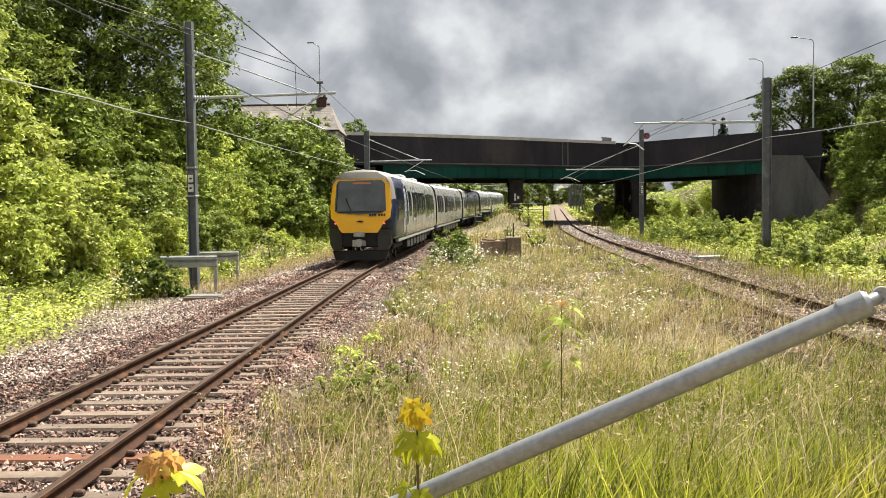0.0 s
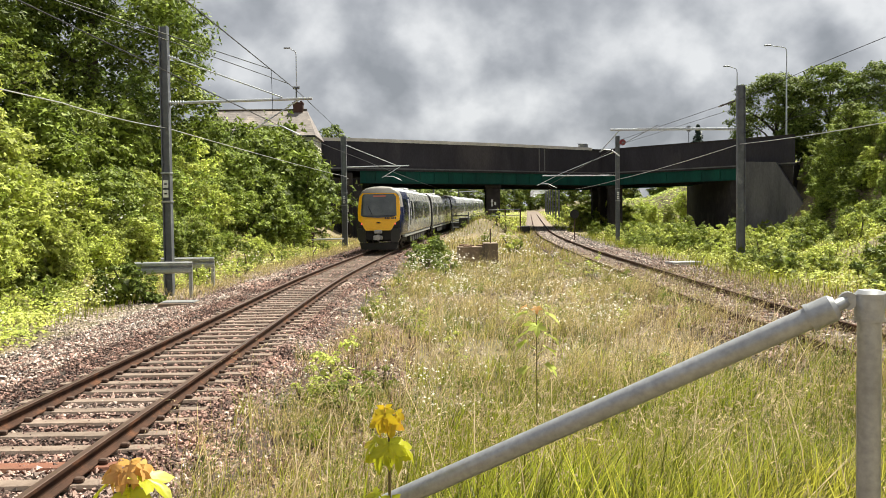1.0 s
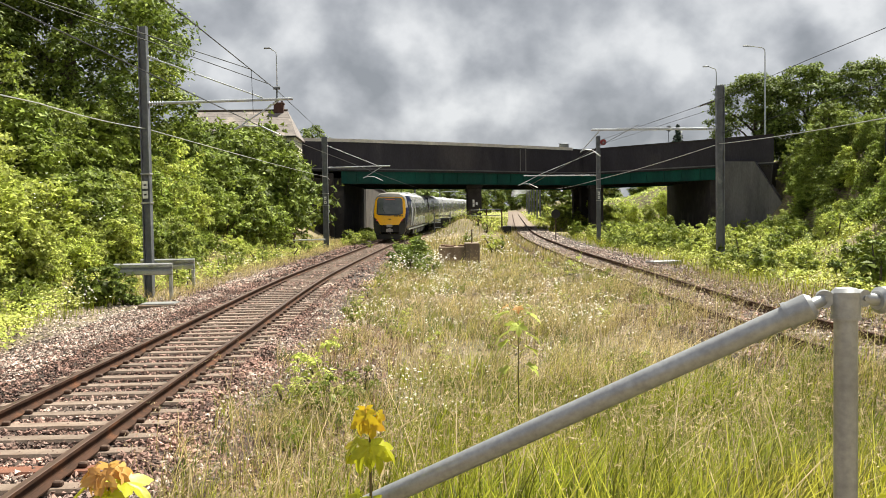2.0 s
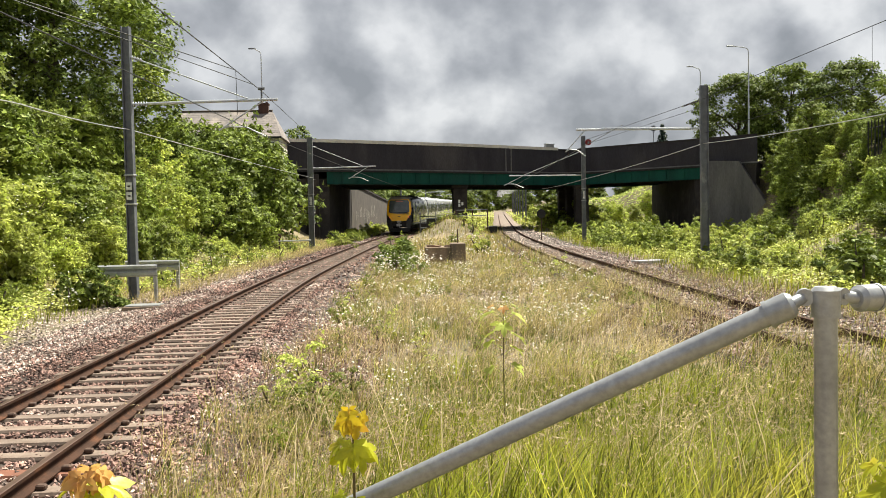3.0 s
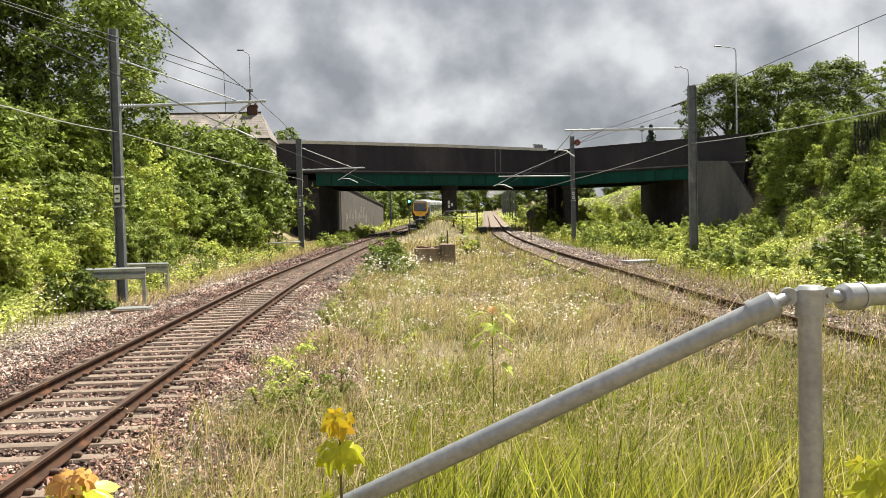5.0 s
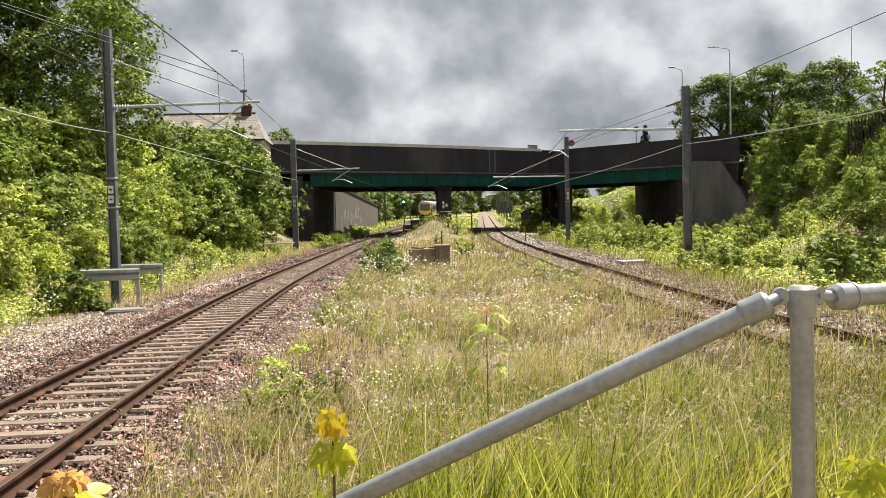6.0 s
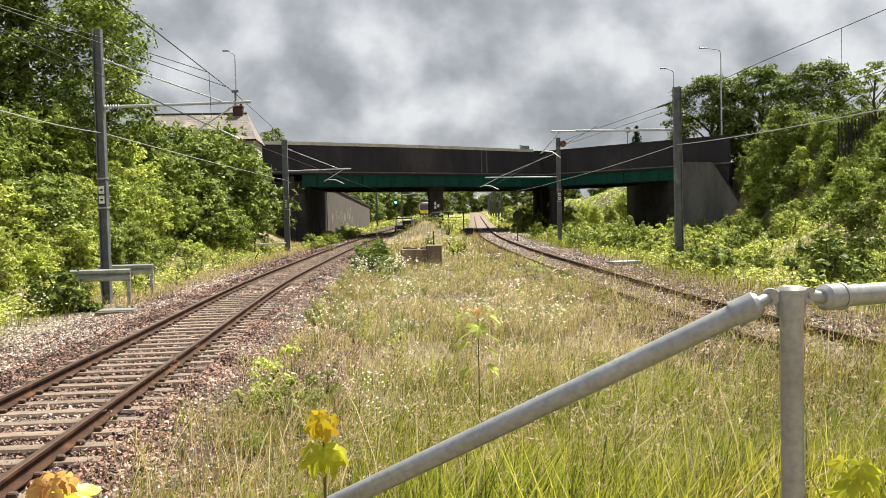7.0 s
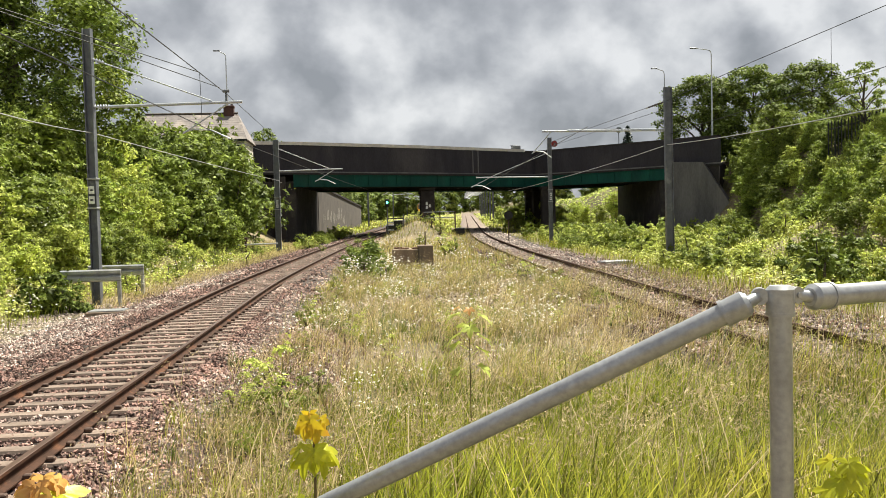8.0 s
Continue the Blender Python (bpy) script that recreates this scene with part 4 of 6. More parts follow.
def make_fixings():
    # red weight-like insulator hanging on the second-track mast
    t = thing("red_tension_wheel", pose(10.75, 67.8, 7.35), "red round tensioning wheel on the mast", "wheel")
    bm = bmesh.new()
    tube(bm, (0, -.06, 0), (0, .06, 0), 0.23, n=24)
    part("wheel", bm, M_REDPAINT, t)
    bm = bmesh.new()
    tube(bm, (0, -.09, 0), (0, .2, 0), 0.07, n=12)
    part("hub", bm, M_MAST, t)
    # low pipe on stubs by the second mast
    t = thing("low_pipe_rail", pose(-10.6, 60.0, grade(62) - .3), "pale low pipe on a dark stub post", "pipe")
    bm = bmesh.new()
    tube(bm, (-1.6, 0, .75), (1.5, 0, .80), 0.05)
    part("pipe", bm, M_ARM, t)
    bm = bmesh.new()
    box(bm, (-.6, .02, .45), (.1, .1, 1.2), .01)
    box(bm, (-.6, .02, 1.1), (.24, .16, .3), .03)
    part("post", bm, M_CLIP, t)
    # signal with a green light beyond the bridge
    x, y = -3.6, 122.0
    t = thing("railway_signal", pose(x, y, grade(y) - .3), "railway signal showing a green light", "signal")
    bm = bmesh.new()
    tube(bm, (0, 0, 0), (0, 0, 3.6), .07)
    part("post", bm, M_MAST, t)
    bm = bmesh.new()
    box(bm, (0, 0, 3.7), (.5, .3, 1.0), .05)
    h = part("head", bm, M_T_DARK, t)
    bm = bmesh.new()
    tube(bm, (0, -.15, 3.78), (0, -.19, 3.78), .15, n=16)
    part("lens", bm, M_GREENLIGHT, h, "lit green lens")
    # railings and boxes beyond the plinth
    t = thing("metal_railing", pose(2.4, 86.5, .2), "thin dark metal railing beside the lines", "railing")
    bm = bmesh.new()
    for z in (2.3, 1.75):
        tube(bm, (-1.5, 0, z), (1.55, 0, z + .03), .04)
    part("rails", bm, M_MAST, t)
    for q in (-1.5, 0.1, 1.55):
        bm = bmesh.new()
        box(bm, (q, 0, 1.05), (.13, .13, 2.6), .01)
        part("post", bm, M_CLIP, t)
    t = thing("metal_steps", pose(-1.75, 85.2, .2), "dark metal step ladder with handrails beside the mound", "steps")
    for q in (-.75, .75):
        bm = bmesh.new()
        box(bm, (q, 0, .95), (.1, .1, 2.4), .01)
        part("post", bm, M_MAST, t)
    for k in range(5):
        bm = bmesh.new()
        box(bm, (0, 0, .35 + k * .36), (1.45, .3, .09), .01)
        part("step", bm, M_ARM if k % 2 else M_T_DARK, t)
    for x, y in ((-2.3, 87), (-1.5, 85), (4.4, 86)):
        t = thing("lineside_cabinet", pose(x, y, ground(x, y) - .08, 0, 0, 6), "small dark lineside equipment cabinet", "cabinet", "lineside cabinets")
        bm = bmesh.new()
        box(bm, (0, 0, .45), (.8, .5, .9), .03)
        part("body", bm, M_T_DARK, t)
        bm = bmesh.new()
        box(bm, (0, 0, .93), (.9, .6, .06), .015)
        part("lid", bm, M_MAST, t)
    # slab and red rag at the foot of the right bank
    t = thing("concrete_slab", pose(9.3, 41.5, -0.28, 0, 0, 20), "pale flat slab beside the second track", "slab")
    bm = bmesh.new()
    box(bm, (0, 0, .06), (1.5, .7, .16), .02)
    part("slab", bm, M_GALV, t)


make_fixings()


def make_street_lamp(x, y, z0, h, arm, label):
    t = thing("street_lamp", pose(x, y, z0), label, "street lamp", "street lamps")
    bm = bmesh.new()
    tube(bm, (0, 0, -1), (0, 0, h * .35), .10, .08)
    tube(bm, (0, 0, h * .35), (0, 0, h - .5), .075, .05)
    s = 1 if arm > 0 else -1
    chain(bm, [(0, 0, h - .55), (s * .03, 0, h - .3), (s * .15, 0, h - .12), (s * .4, 0, h - .04), (arm, 0, h + .12)], .045, 8)
    part("column", bm, M_ARM, t)
    bm = bmesh.new()
    box(bm, (arm + s * .28, 0, h + .14), (.66, .22, .12), .04)
    part("lantern", bm, M_MAST, t)


def make_bridge_fittings():
    t = thing("parapet_box", pose(11.55, 100.25, PTOP + .30, 0, 0, 38), "small grey box on the bridge parapet", "box")
    bm = bmesh.new()
    box(bm, (0, 0, .17), (1.3, .3, .34), .04)
    part("body", bm, M_GALV, t)
    bm = bmesh.new()
    box(bm, (0, 0, .37), (1.4, .36, .05), .015)
    part("lid", bm, M_MAST, t)
    t = thing("round_road_sign", pose(24.0, 104.0, GTOP), "round road sign on a thin post seen from behind", "sign")
    bm = bmesh.new()
    tube(bm, (0, 0, 0), (0, 0, 5.1), .04)
    part("post", bm, M_MAST, t)
    bm = bmesh.new()
    tube(bm, (0, -.05, 5.1), (0, -.08, 5.1), .36, n=28)
    disc = part("disc", bm, M_ARM, t)
    bm = bmesh.new()
    tube(bm, (0, -.08, 5.1), (0, -.10, 5.1), .26, n=28)
    part("backing", bm, M_MAST, disc)
    for a, b in (((12.0, 42.4, 7.264), (11.86, 44.8, 7.287)),):
        t = thing("strain_insulator", Matrix.Identity(4), "ribbed brown insulator string on a wire", "insulator")
        bm = bmesh.new()
        insul(bm, a, b, 9, 0.05)
        part("ribs", bm, M_CLIP, t)
        bm = bmesh.new()
        tube(bm, b, Vector(b) + (Vector(b) - Vector(a)) * .12, .04, n=8)
        part("clamp", bm, M_ARM, t)


make_bridge_fittings()
make_street_lamp(-17.15, 85, 7.6, 10.3, -.55, "tall slim street lamp beside the bridge road")
make_street_lamp(29.5, 87.7, 8.0, 9.75, -1.5, "tall slim street lamp on the road approach")
make_street_lamp(26.9, 95, 8.0, 9.0, -.8, "slim street lamp behind the bridge parapet")


# ---- house ----
def make_house():
    hs = thing("house", pose(-18.75, 75, 4.3, 0, 0, 4), "brick house with a grey slate roof above the trees", "house")
    L, W, E, R = 10.2, 7.0, 4.6, 7.1
    bm = bmesh.new()
    box(bm, (0, 3.5, 2.3), (L - .5, W - .5, 4.6))
    part("wall", bm, M_RENDER, hs, "cream rendered wall")
    bm = bmesh.new()
    box(bm, (-3.6, -.2, 2.4), (2.8, 1.4, 4.2))
    part("bay", bm, M_REDBRICK, hs, "red brick bay")
    bm = bmesh.new()
    # hipped roof
    v = [bm.verts.new(p) for p in ((-L / 2, 0, E), (L / 2, 0, E), (L / 2, W, E), (-L / 2, W, E), (-L / 2 + 1.3, W / 2, R), (L / 2 - 1.1, W / 2, R))]
    for f in ((0, 1, 5, 4), (1, 2, 5), (2, 3, 4, 5), (3, 0, 4), (3, 2, 1, 0)):
        bm.faces.new([v[i] for i in f])
    roof = part("roof", bm, M_SLATE, hs, "weathered slate roof")
    # slate courses
    n = 14

    def at(t, s):
        return (-L / 2 + 1.3 * t if s < 0 else L / 2 - 1.1 * t, W / 2 * t, E + (R - E) * t)
    for i in range(n):
        t0, t1 = i / n, (i + 1) / n
        a, b, c, d = at(t0, -1), at(t0, 1), at(t1, 1), at(t1, -1)
        bm = bmesh.new()
        q = [bm.verts.new((p[0], p[1] - .03, p[2] + o)) for p, o in ((a, .03), (b, .03), (c, .02), (d, .02))]
        r = [bm.verts.new((p[0], p[1] - .03, p[2] + o)) for p, o in ((a, .01), (b, .01))]
        bm.faces.new(q)
        bm.faces.new((r[0], r[1], q[1], q[0]))
        part("slate_course", bm, M_SLATE, roof)
    bm = bmesh.new()
    tube(bm, (-L / 2 + 1.3, W / 2, R + .03), (L / 2 - 1.1, W / 2, R + .03), .12, n=8)
    part("ridge", bm, M_BARK, roof)
    bm = bmesh.new()
    box(bm, (0, -.08, E - .06), (L, .14, .14))
    part("gutter", bm, M_T_DARK, roof)
    bm = bmesh.new()
    box(bm, (3.25, W / 2, R - .25), (.85, .75, 1.7), .02)
    box(bm, (3.25, W / 2, R + .62), (.95, .85, .16), .02)
    ch = part("chimney", bm, M_REDBRICK, roof, "dark brick chimney")
    for q in (-.25, .25):
        bm = bmesh.new()
        tube(bm, (3.25 + q, W / 2, R + .66), (3.25 + q, W / 2, R + .85), .11)
        part("chimney_pot", bm, M_REDBRICK, roof)
    for x in (-.6, 1.9, 4.0):
        bm = bmesh.new()
        box(bm, (x, .235, 3.6), (1.1, .06, 1.3), .01)
        wdw = part("window", bm, M_WHITEPLATE, hs)
        bm = bmesh.new()
        box(bm, (x, .195, 3.6), (.9, .03, 1.1))
        part("pane", bm, M_T_GLASS, wdw)


make_house()


# ---- handrail at the ramp ----
def make_handrail():
    t = thing("handrail", Matrix.Identity(4), "galvanised tubular handrail with sloping and level rails", "handrail")
    P = Vector((0.803, 1.92, 0))
    r = 0.0242
    bm = bmesh.new()
    tube(bm, (P.x, P.y, .3), (P.x, P.y, 1.945), r, n=28)
    part("post", bm, M_GALV, t)
    bm = bmesh.new()
    tube(bm, (P.x, P.y, 1.918), (P.x, P.y, 1.972), .0298, n=28)
    tube(bm, (P.x, P.y, 1.972), (P.x, P.y, 1.980), .0298, .022, n=28)
    for z in (1.918,):
        tube(bm, (P.x, P.y, z - .004), (P.x, P.y, z + .004), .031, n=28)
    cap = part("post_socket", bm, M_GALV, t, "cast collar on the post")
    # sloping rail
    a, b = Vector((0.743, 1.908, 1.953)), Vector((-0.210, 2.2, 1.452))
    d = (b - a).normalized()
    lug(t, P, a + d * .0, d, 1.957)
    bm = bmesh.new()
    tube(bm, a + d * .03, b + d * .5, r, n=28)
    part("sloping_rail", bm, M_GALV, t)
    sock(t, a + d * .022, d)
    # level rail
    a = Vector((0.866, 1.935, 1.951))
    d = Vector((1, .45, -.008)).normalized()
    lug(t, P, a, d, 1.957)
    bm = bmesh.new()
    tube(bm, a + d * .03, a + d * 3.2, r, n=28)
    part("level_rail", bm, M_GALV, t)
    sock(t, a + d * .022, d)
    e = b + (b - Vector((0.743, 1.908, 1.953))).normalized() * .5
    bm = bmesh.new()
    tube(bm, (e.x, e.y, ground(e.x, e.y) - .2), (e.x, e.y, e.z + .02), r, n=28)
    part("post", bm, M_GALV, t)


def sock(t, p, d):
    bm = bmesh.new()
    tube(bm, p, p + d * .048, .0292, n=28)
    tube(bm, p + d * .043, p + d * .052, .0312, n=28)
    tube(bm, p - d * .010, p, .020, .0292, n=28)
    part("rail_socket", bm, M_GALV, t, "cast swivel socket")


def lug(t, P, p, d, z):
    """Eye plates and pin between the collar and a rail's socket."""
    bm = bmesh.new()
    side = Vector((0, 0, 1)).cross(d).normalized()
    h = Vector((d.x, d.y, 0)).normalized()
    c = Vector((P.x, P.y, z)) + h * .042
    tube(bm, Vector((P.x, P.y, z)) + h * .02, c, .009, n=10)
    for s in (-1, 0, 1):
        q = c + side * (s * .009)
        tube(bm, q - side * .0038, q + side * .0038, .0185, n=20)
    tube(bm, c - side * .017, c + side * .017, .006, n=10)
    tube(bm, c, p + d * .02, .0135, n=14)
    part("swivel_lug", bm, M_GALV, t)


make_handrail()


# ---- plants ----
def leaf_mesh(name, P, D, size, rng, material, droop=0.3, slim=0.55, tri=False, up=0.75):
    """A mesh of small folded leaves at the places P, each facing about D."""
    n = len(P)
    D = D * .75 + np.array([0, 0, up]) + rng.normal(0, 0.5, (n, 3))
    D /= np.linalg.norm(D, axis=1, keepdims=True) + 1e-9
    a = np.cross(D, rng.normal(0, 1, (n, 3)) + np.array([0, 0, 0.2]))
    a /= np.linalg.norm(a, axis=1, keepdims=True) + 1e-9
    a[:, 2] -= droop
    a /= np.linalg.norm(a, axis=1, keepdims=True) + 1e-9
    b = np.cross(D, a)
    b /= np.linalg.norm(b, axis=1, keepdims=True) + 1e-9
    s = (size * rng.uniform(0.6, 1.35, n))[:, None]
    q = 3 if tri else 4
    if tri:
        V = np.stack([P + b * s * slim * .62, P + a * s * 1.05, P - b * s * slim * .62 + a * s * .2], 1).reshape(-1, 3)
    else:
        V = np.stack([P, P + a * s * .5 + b * s * slim * .5 + D * s * .12, P + a * s, P + a * s * .5 - b * s * slim * .5 + D * s * .12], 1).reshape(-1, 3)
    me = bpy.data.meshes.new(name)
    me.vertices.add(q * n)
    me.vertices.foreach_set("co", V.astype(np.float32).ravel())
    me.loops.add(q * n)
    me.loops.foreach_set("vertex_index", np.arange(q * n, dtype=np.int32))
    me.polygons.add(n)
    me.polygons.foreach_set("loop_start", np.arange(0, q * n, q, dtype=np.int32))
    me.materials.append(material)
    me.update(calc_edges=True)
    return me


def spray_leaves(sprays, n, rng, flat=0.58, over=0.7):
    """Places and facings of leaves on flattened sprays (x, y, z, r), most of them on the upper side."""
    S = np.array(sprays)
    w = S[:, 3] ** 2
    pick = rng.choice(len(S), n, p=w / w.sum())
    d = rng.normal(0, 1, (n, 3))
    d /= np.linalg.norm(d, axis=1, keepdims=True)
    up = rng.uniform(0, 1, n) < over
    d[:, 2] = np.where(up, np.abs(d[:, 2]), d[:, 2])
    r = S[pick, 3] * rng.uniform(.3, 1, n) ** .35 * (1 + .22 * np.sin(d[:, 0] * 7 + pick) * np.sin(d[:, 1] * 6 + pick * 2))
    r *= np.where(rng.uniform(0, 1, n) < .06, rng.uniform(1.0, 1.45, n), 1.0)
    return S[pick, :3] + d * r[:, None] * np.array([1, 1, flat]), d


def bush_kind(seed, w, h, n, size, nl, material, stems=5):
    """A shrub w wide and h high: its foliage mesh and its stems."""
    rng = np.random.default_rng(seed)
    sprays = []
    for k in range(nl):
        t = ((k + .5) / nl) ** .85
        z = h * (0.10 + 0.80 * t) + rng.uniform(-.05, .05) * h
        a = k * 2.4 + rng.uniform(-.5, .5)
        edge = w * .47 * math.sqrt(max(1 - (max(t - .25, 0) / .8) ** 2, .03)) * (1 + .2 * math.sin(3 * a + seed) + .12 * math.sin(5 * a + 2 * seed))
        q = edge * rng.uniform(.35, 1) ** .6
        sprays.append((q * math.cos(a), q * math.sin(a), z, min(w, h) * rng.uniform(.085, .15) * (1.25 if nl < 20 else 1)))
    P, d = spray_leaves(sprays, int(n * .86), rng)
    # dense shaded inside
    m = n // 12
    q = rng.normal(0, 1, (m, 3))
    q *= (rng.uniform(0, 1, m) ** .4 / np.linalg.norm(q, axis=1))[:, None]
    P2 = q * np.array([w * .30, w * .30, h * .34]) + np.array([0, 0, h * .42])
    sizes = np.concatenate([np.full(len(P), size), np.full(m, size * 2.0)])
    P, d = np.vstack([P, P2]), np.vstack([d, q])
    # long leafy shoots that break the outline
    out = []
    for i in rng.integers(0, len(sprays), max(n // 130, 2)):
        S = np.array(sprays[i])
        v = S[:3] / np.array([w, w, h]) * 1.2 + np.array([0, 0, .5]) + rng.normal(0, .3, 3)
        v /= np.linalg.norm(v)
        ln = rng.uniform(.1, .22) * h
        for q in range(8):
            out.append(S[:3] + v * (S[3] * .5 + ln * q / 7) + rng.normal(0, .02, 3) * h / 3)
    P = np.vstack([P, out])
    d = np.vstack([d, rng.normal(0, 1, (len(out), 3))])
    sizes = np.concatenate([sizes, np.full(len(out), size * .9)])
    P[:, 2] = np.abs(P[:, 2])
    me = leaf_mesh("foliage", P, d, sizes, rng, material, tri=size > .08)
    bm = bmesh.new()
    for k in range(stems):
        L = sprays[int(rng.integers(0, len(sprays)))]
        b = (rng.uniform(-.2, .2), rng.uniform(-.2, .2), -.4)
        mid = ((b[0] + L[0]) / 2 + .1, (b[1] + L[1]) / 2, L[2] * .5)
        chain(bm, [b, mid, L[:3]], [.05, .035, .012], 5)
    return me, bm


def place_bushes(name, kinds, spots, label, category, group):
    """kinds: (foliage mesh, stem mesh); spots: (x, y, scale, kind[, dz])."""
    rng = random.Random(len(spots) * 7 + 1)
    for x, y, s, k, *dz in spots:
        me, st = kinds[k % len(kinds)]
        t = thing(name, pose(x, y, ground(x, y) - .05 + (dz[0] if dz else 0), 0, 0, rng.uniform(0, 360)), label, category, group)
        t.scale = (s * rng.uniform(.9, 1.1), s * rng.uniform(.9, 1.1), s * rng.uniform(.88, 1.12))
        for nm, m in (("foliage", me), ("stem", st)):
            o = new(nm, m)
            o.parent = t


def kind_of(seed, w, h, n, size, nl, material, stems=5):
    me, bm = bush_kind(seed, w, h, n, size, nl, material, stems)
    st = bpy.data.meshes.new("stem")
    bm.to_mesh(st)
    bm.free()
    st.materials.append(M_BARK)
    return me, st


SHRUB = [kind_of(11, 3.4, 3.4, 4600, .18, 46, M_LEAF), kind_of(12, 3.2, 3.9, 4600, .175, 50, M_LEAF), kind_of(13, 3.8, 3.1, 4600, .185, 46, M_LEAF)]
# SHADE and LIGHT: like shrubs with shade or sunlight put into the leaf colour
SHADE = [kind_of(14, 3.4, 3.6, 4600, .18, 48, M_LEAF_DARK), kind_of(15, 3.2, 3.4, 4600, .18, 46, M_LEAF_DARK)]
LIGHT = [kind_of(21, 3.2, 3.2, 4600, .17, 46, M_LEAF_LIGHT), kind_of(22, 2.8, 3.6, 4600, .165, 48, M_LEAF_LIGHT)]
DARK = [kind_of(35, 1.6, 1.3, 1700, .10, 8, M_LEAF_DARK, 3)]
LOW = [kind_of(31, 1.7, 1.15, 1250, .115, 12, M_LEAF_LIGHT, 3), kind_of(32, 1.5, 1.35, 1250, .115, 12, M_WEED, 3), kind_of(33, 1.8, 1.0, 1250, .125, 12, M_LEAF, 3)]
SMALL = [kind_of(41, .8, .75, 620, .055, 6, M_WEED, 3), kind_of(42, .7, .9, 620, .055, 6, M_LEAF_LIGHT, 3)]


def plant_banks():
    rng = random.Random(17)
    spots = []
    # left bank hedge, front row then rows behind it
    y = 17.0
    while y < 62:
        x = -13.6 - 1.2 * sm(y, 24, 30) * sm(y, 60, 50) - (1.4 if y < 24 else 0) + (1.2 * sm(y, 46, 60)) + rng.uniform(-.5, .5)
        spots.append((x, y, rng.uniform(.72, .98), rng.randrange(3)))
        spots.append((x - 2.6 + rng.uniform(-.5, .5), y + rng.uniform(-.8, .8), rng.uniform(.95, 1.25) * (1 + .05 * sm(y, 32, 40)), rng.randrange(3)))
        if y < 40 and len(spots) % 4 == 0:
            spots.append((x - 5.4 + rng.uniform(-.7, .7), y + rng.uniform(-1, 1), rng.uniform(1.3, 1.6), rng.randrange(3)))
        y += 2.8
    y = 17.5
    while y < 44:
        spots.append((-13.0 - 1.0 * sm(y, 26, 16) + rng.uniform(-.4, .4), y, rng.uniform(.45, .7), rng.randrange(3)))
        y += 1.7
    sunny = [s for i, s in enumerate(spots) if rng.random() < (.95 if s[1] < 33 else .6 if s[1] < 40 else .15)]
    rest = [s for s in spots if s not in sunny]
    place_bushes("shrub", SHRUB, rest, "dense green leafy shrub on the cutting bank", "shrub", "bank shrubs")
    place_bushes("shrub", LIGHT, sunny, "yellow-green shrub coloured as sunlit on the cutting bank", "shrub", "bank shrubs")
    # the dark clump before the left end of the bridge, shade put into its leaf colour
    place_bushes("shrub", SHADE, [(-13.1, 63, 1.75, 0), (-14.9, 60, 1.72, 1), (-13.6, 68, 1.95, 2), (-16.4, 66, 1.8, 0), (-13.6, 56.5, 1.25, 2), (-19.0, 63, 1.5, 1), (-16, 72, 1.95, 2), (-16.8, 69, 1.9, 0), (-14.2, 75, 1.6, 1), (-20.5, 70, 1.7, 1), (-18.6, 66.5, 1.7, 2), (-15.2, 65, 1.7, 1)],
                 "leafy shrub in shade-darkened green in front of the bridge", "shrub", "bank shrubs")
    # right bank
    spots = []
    y = 22.0
    while y < 82:
        x0 = min(max(20.2, .36 * y + 5.5), 29.3)
        for k, dx in enumerate((0, 2.2, 4.4, 7.0)):
            spots.append((x0 + dx + rng.uniform(-.7, .7), y + rng.uniform(-1, 1), (rng.uniform(.45, .7), rng.uniform(.55, .85), rng.uniform(.6, .85), rng.uniform(.55, .8))[k], rng.randrange(3)))
        if y > 52:
            for dx in (-1.6, 1.1, 3.4):
                spots.append((x0 + dx + rng.uniform(-.5, .5), y + 1.5 + rng.uniform(-.6, .6), rng.uniform(.45, .7), rng.randrange(3)))
        y += 2.5
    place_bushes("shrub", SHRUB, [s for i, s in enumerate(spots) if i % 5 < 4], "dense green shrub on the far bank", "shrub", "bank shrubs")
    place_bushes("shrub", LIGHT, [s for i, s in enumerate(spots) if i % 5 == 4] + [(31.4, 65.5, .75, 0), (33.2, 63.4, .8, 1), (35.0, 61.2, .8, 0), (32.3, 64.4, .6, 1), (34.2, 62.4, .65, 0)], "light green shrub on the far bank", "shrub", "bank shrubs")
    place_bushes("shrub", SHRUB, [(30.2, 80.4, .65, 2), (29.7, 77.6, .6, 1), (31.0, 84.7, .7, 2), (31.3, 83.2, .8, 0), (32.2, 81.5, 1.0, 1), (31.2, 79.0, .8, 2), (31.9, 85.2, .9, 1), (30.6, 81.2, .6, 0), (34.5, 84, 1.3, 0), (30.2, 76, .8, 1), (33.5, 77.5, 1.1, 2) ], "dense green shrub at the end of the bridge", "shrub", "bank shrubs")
    place_bushes("shrub", LIGHT, [(19.5, 113, .6, 0), (22.5, 117, .8, 1), (25.2, 121, .9, 0), (17.5, 120, .6, 1), (28.5, 126, 1.2, 0), (20.5, 126, .8, 1), (24, 132, 1.0, 0), (19, 136, .7, 1)], "shrub coloured as sunlit on the slope beyond the bridge", "shrub", "bank shrubs")
    # low growth at the feet of the banks
    spots = []
    for _ in range(70):
        y = rng.uniform(34, 84)
        spots.append((right_line(y) + 3.6 + abs(rng.gauss(0, 2.6)) + rng.uniform(0, 3.5), y, rng.uniform(.6, 1.15), rng.randrange(3)))
    for _ in range(46):
        y = rng.uniform(48, 86)
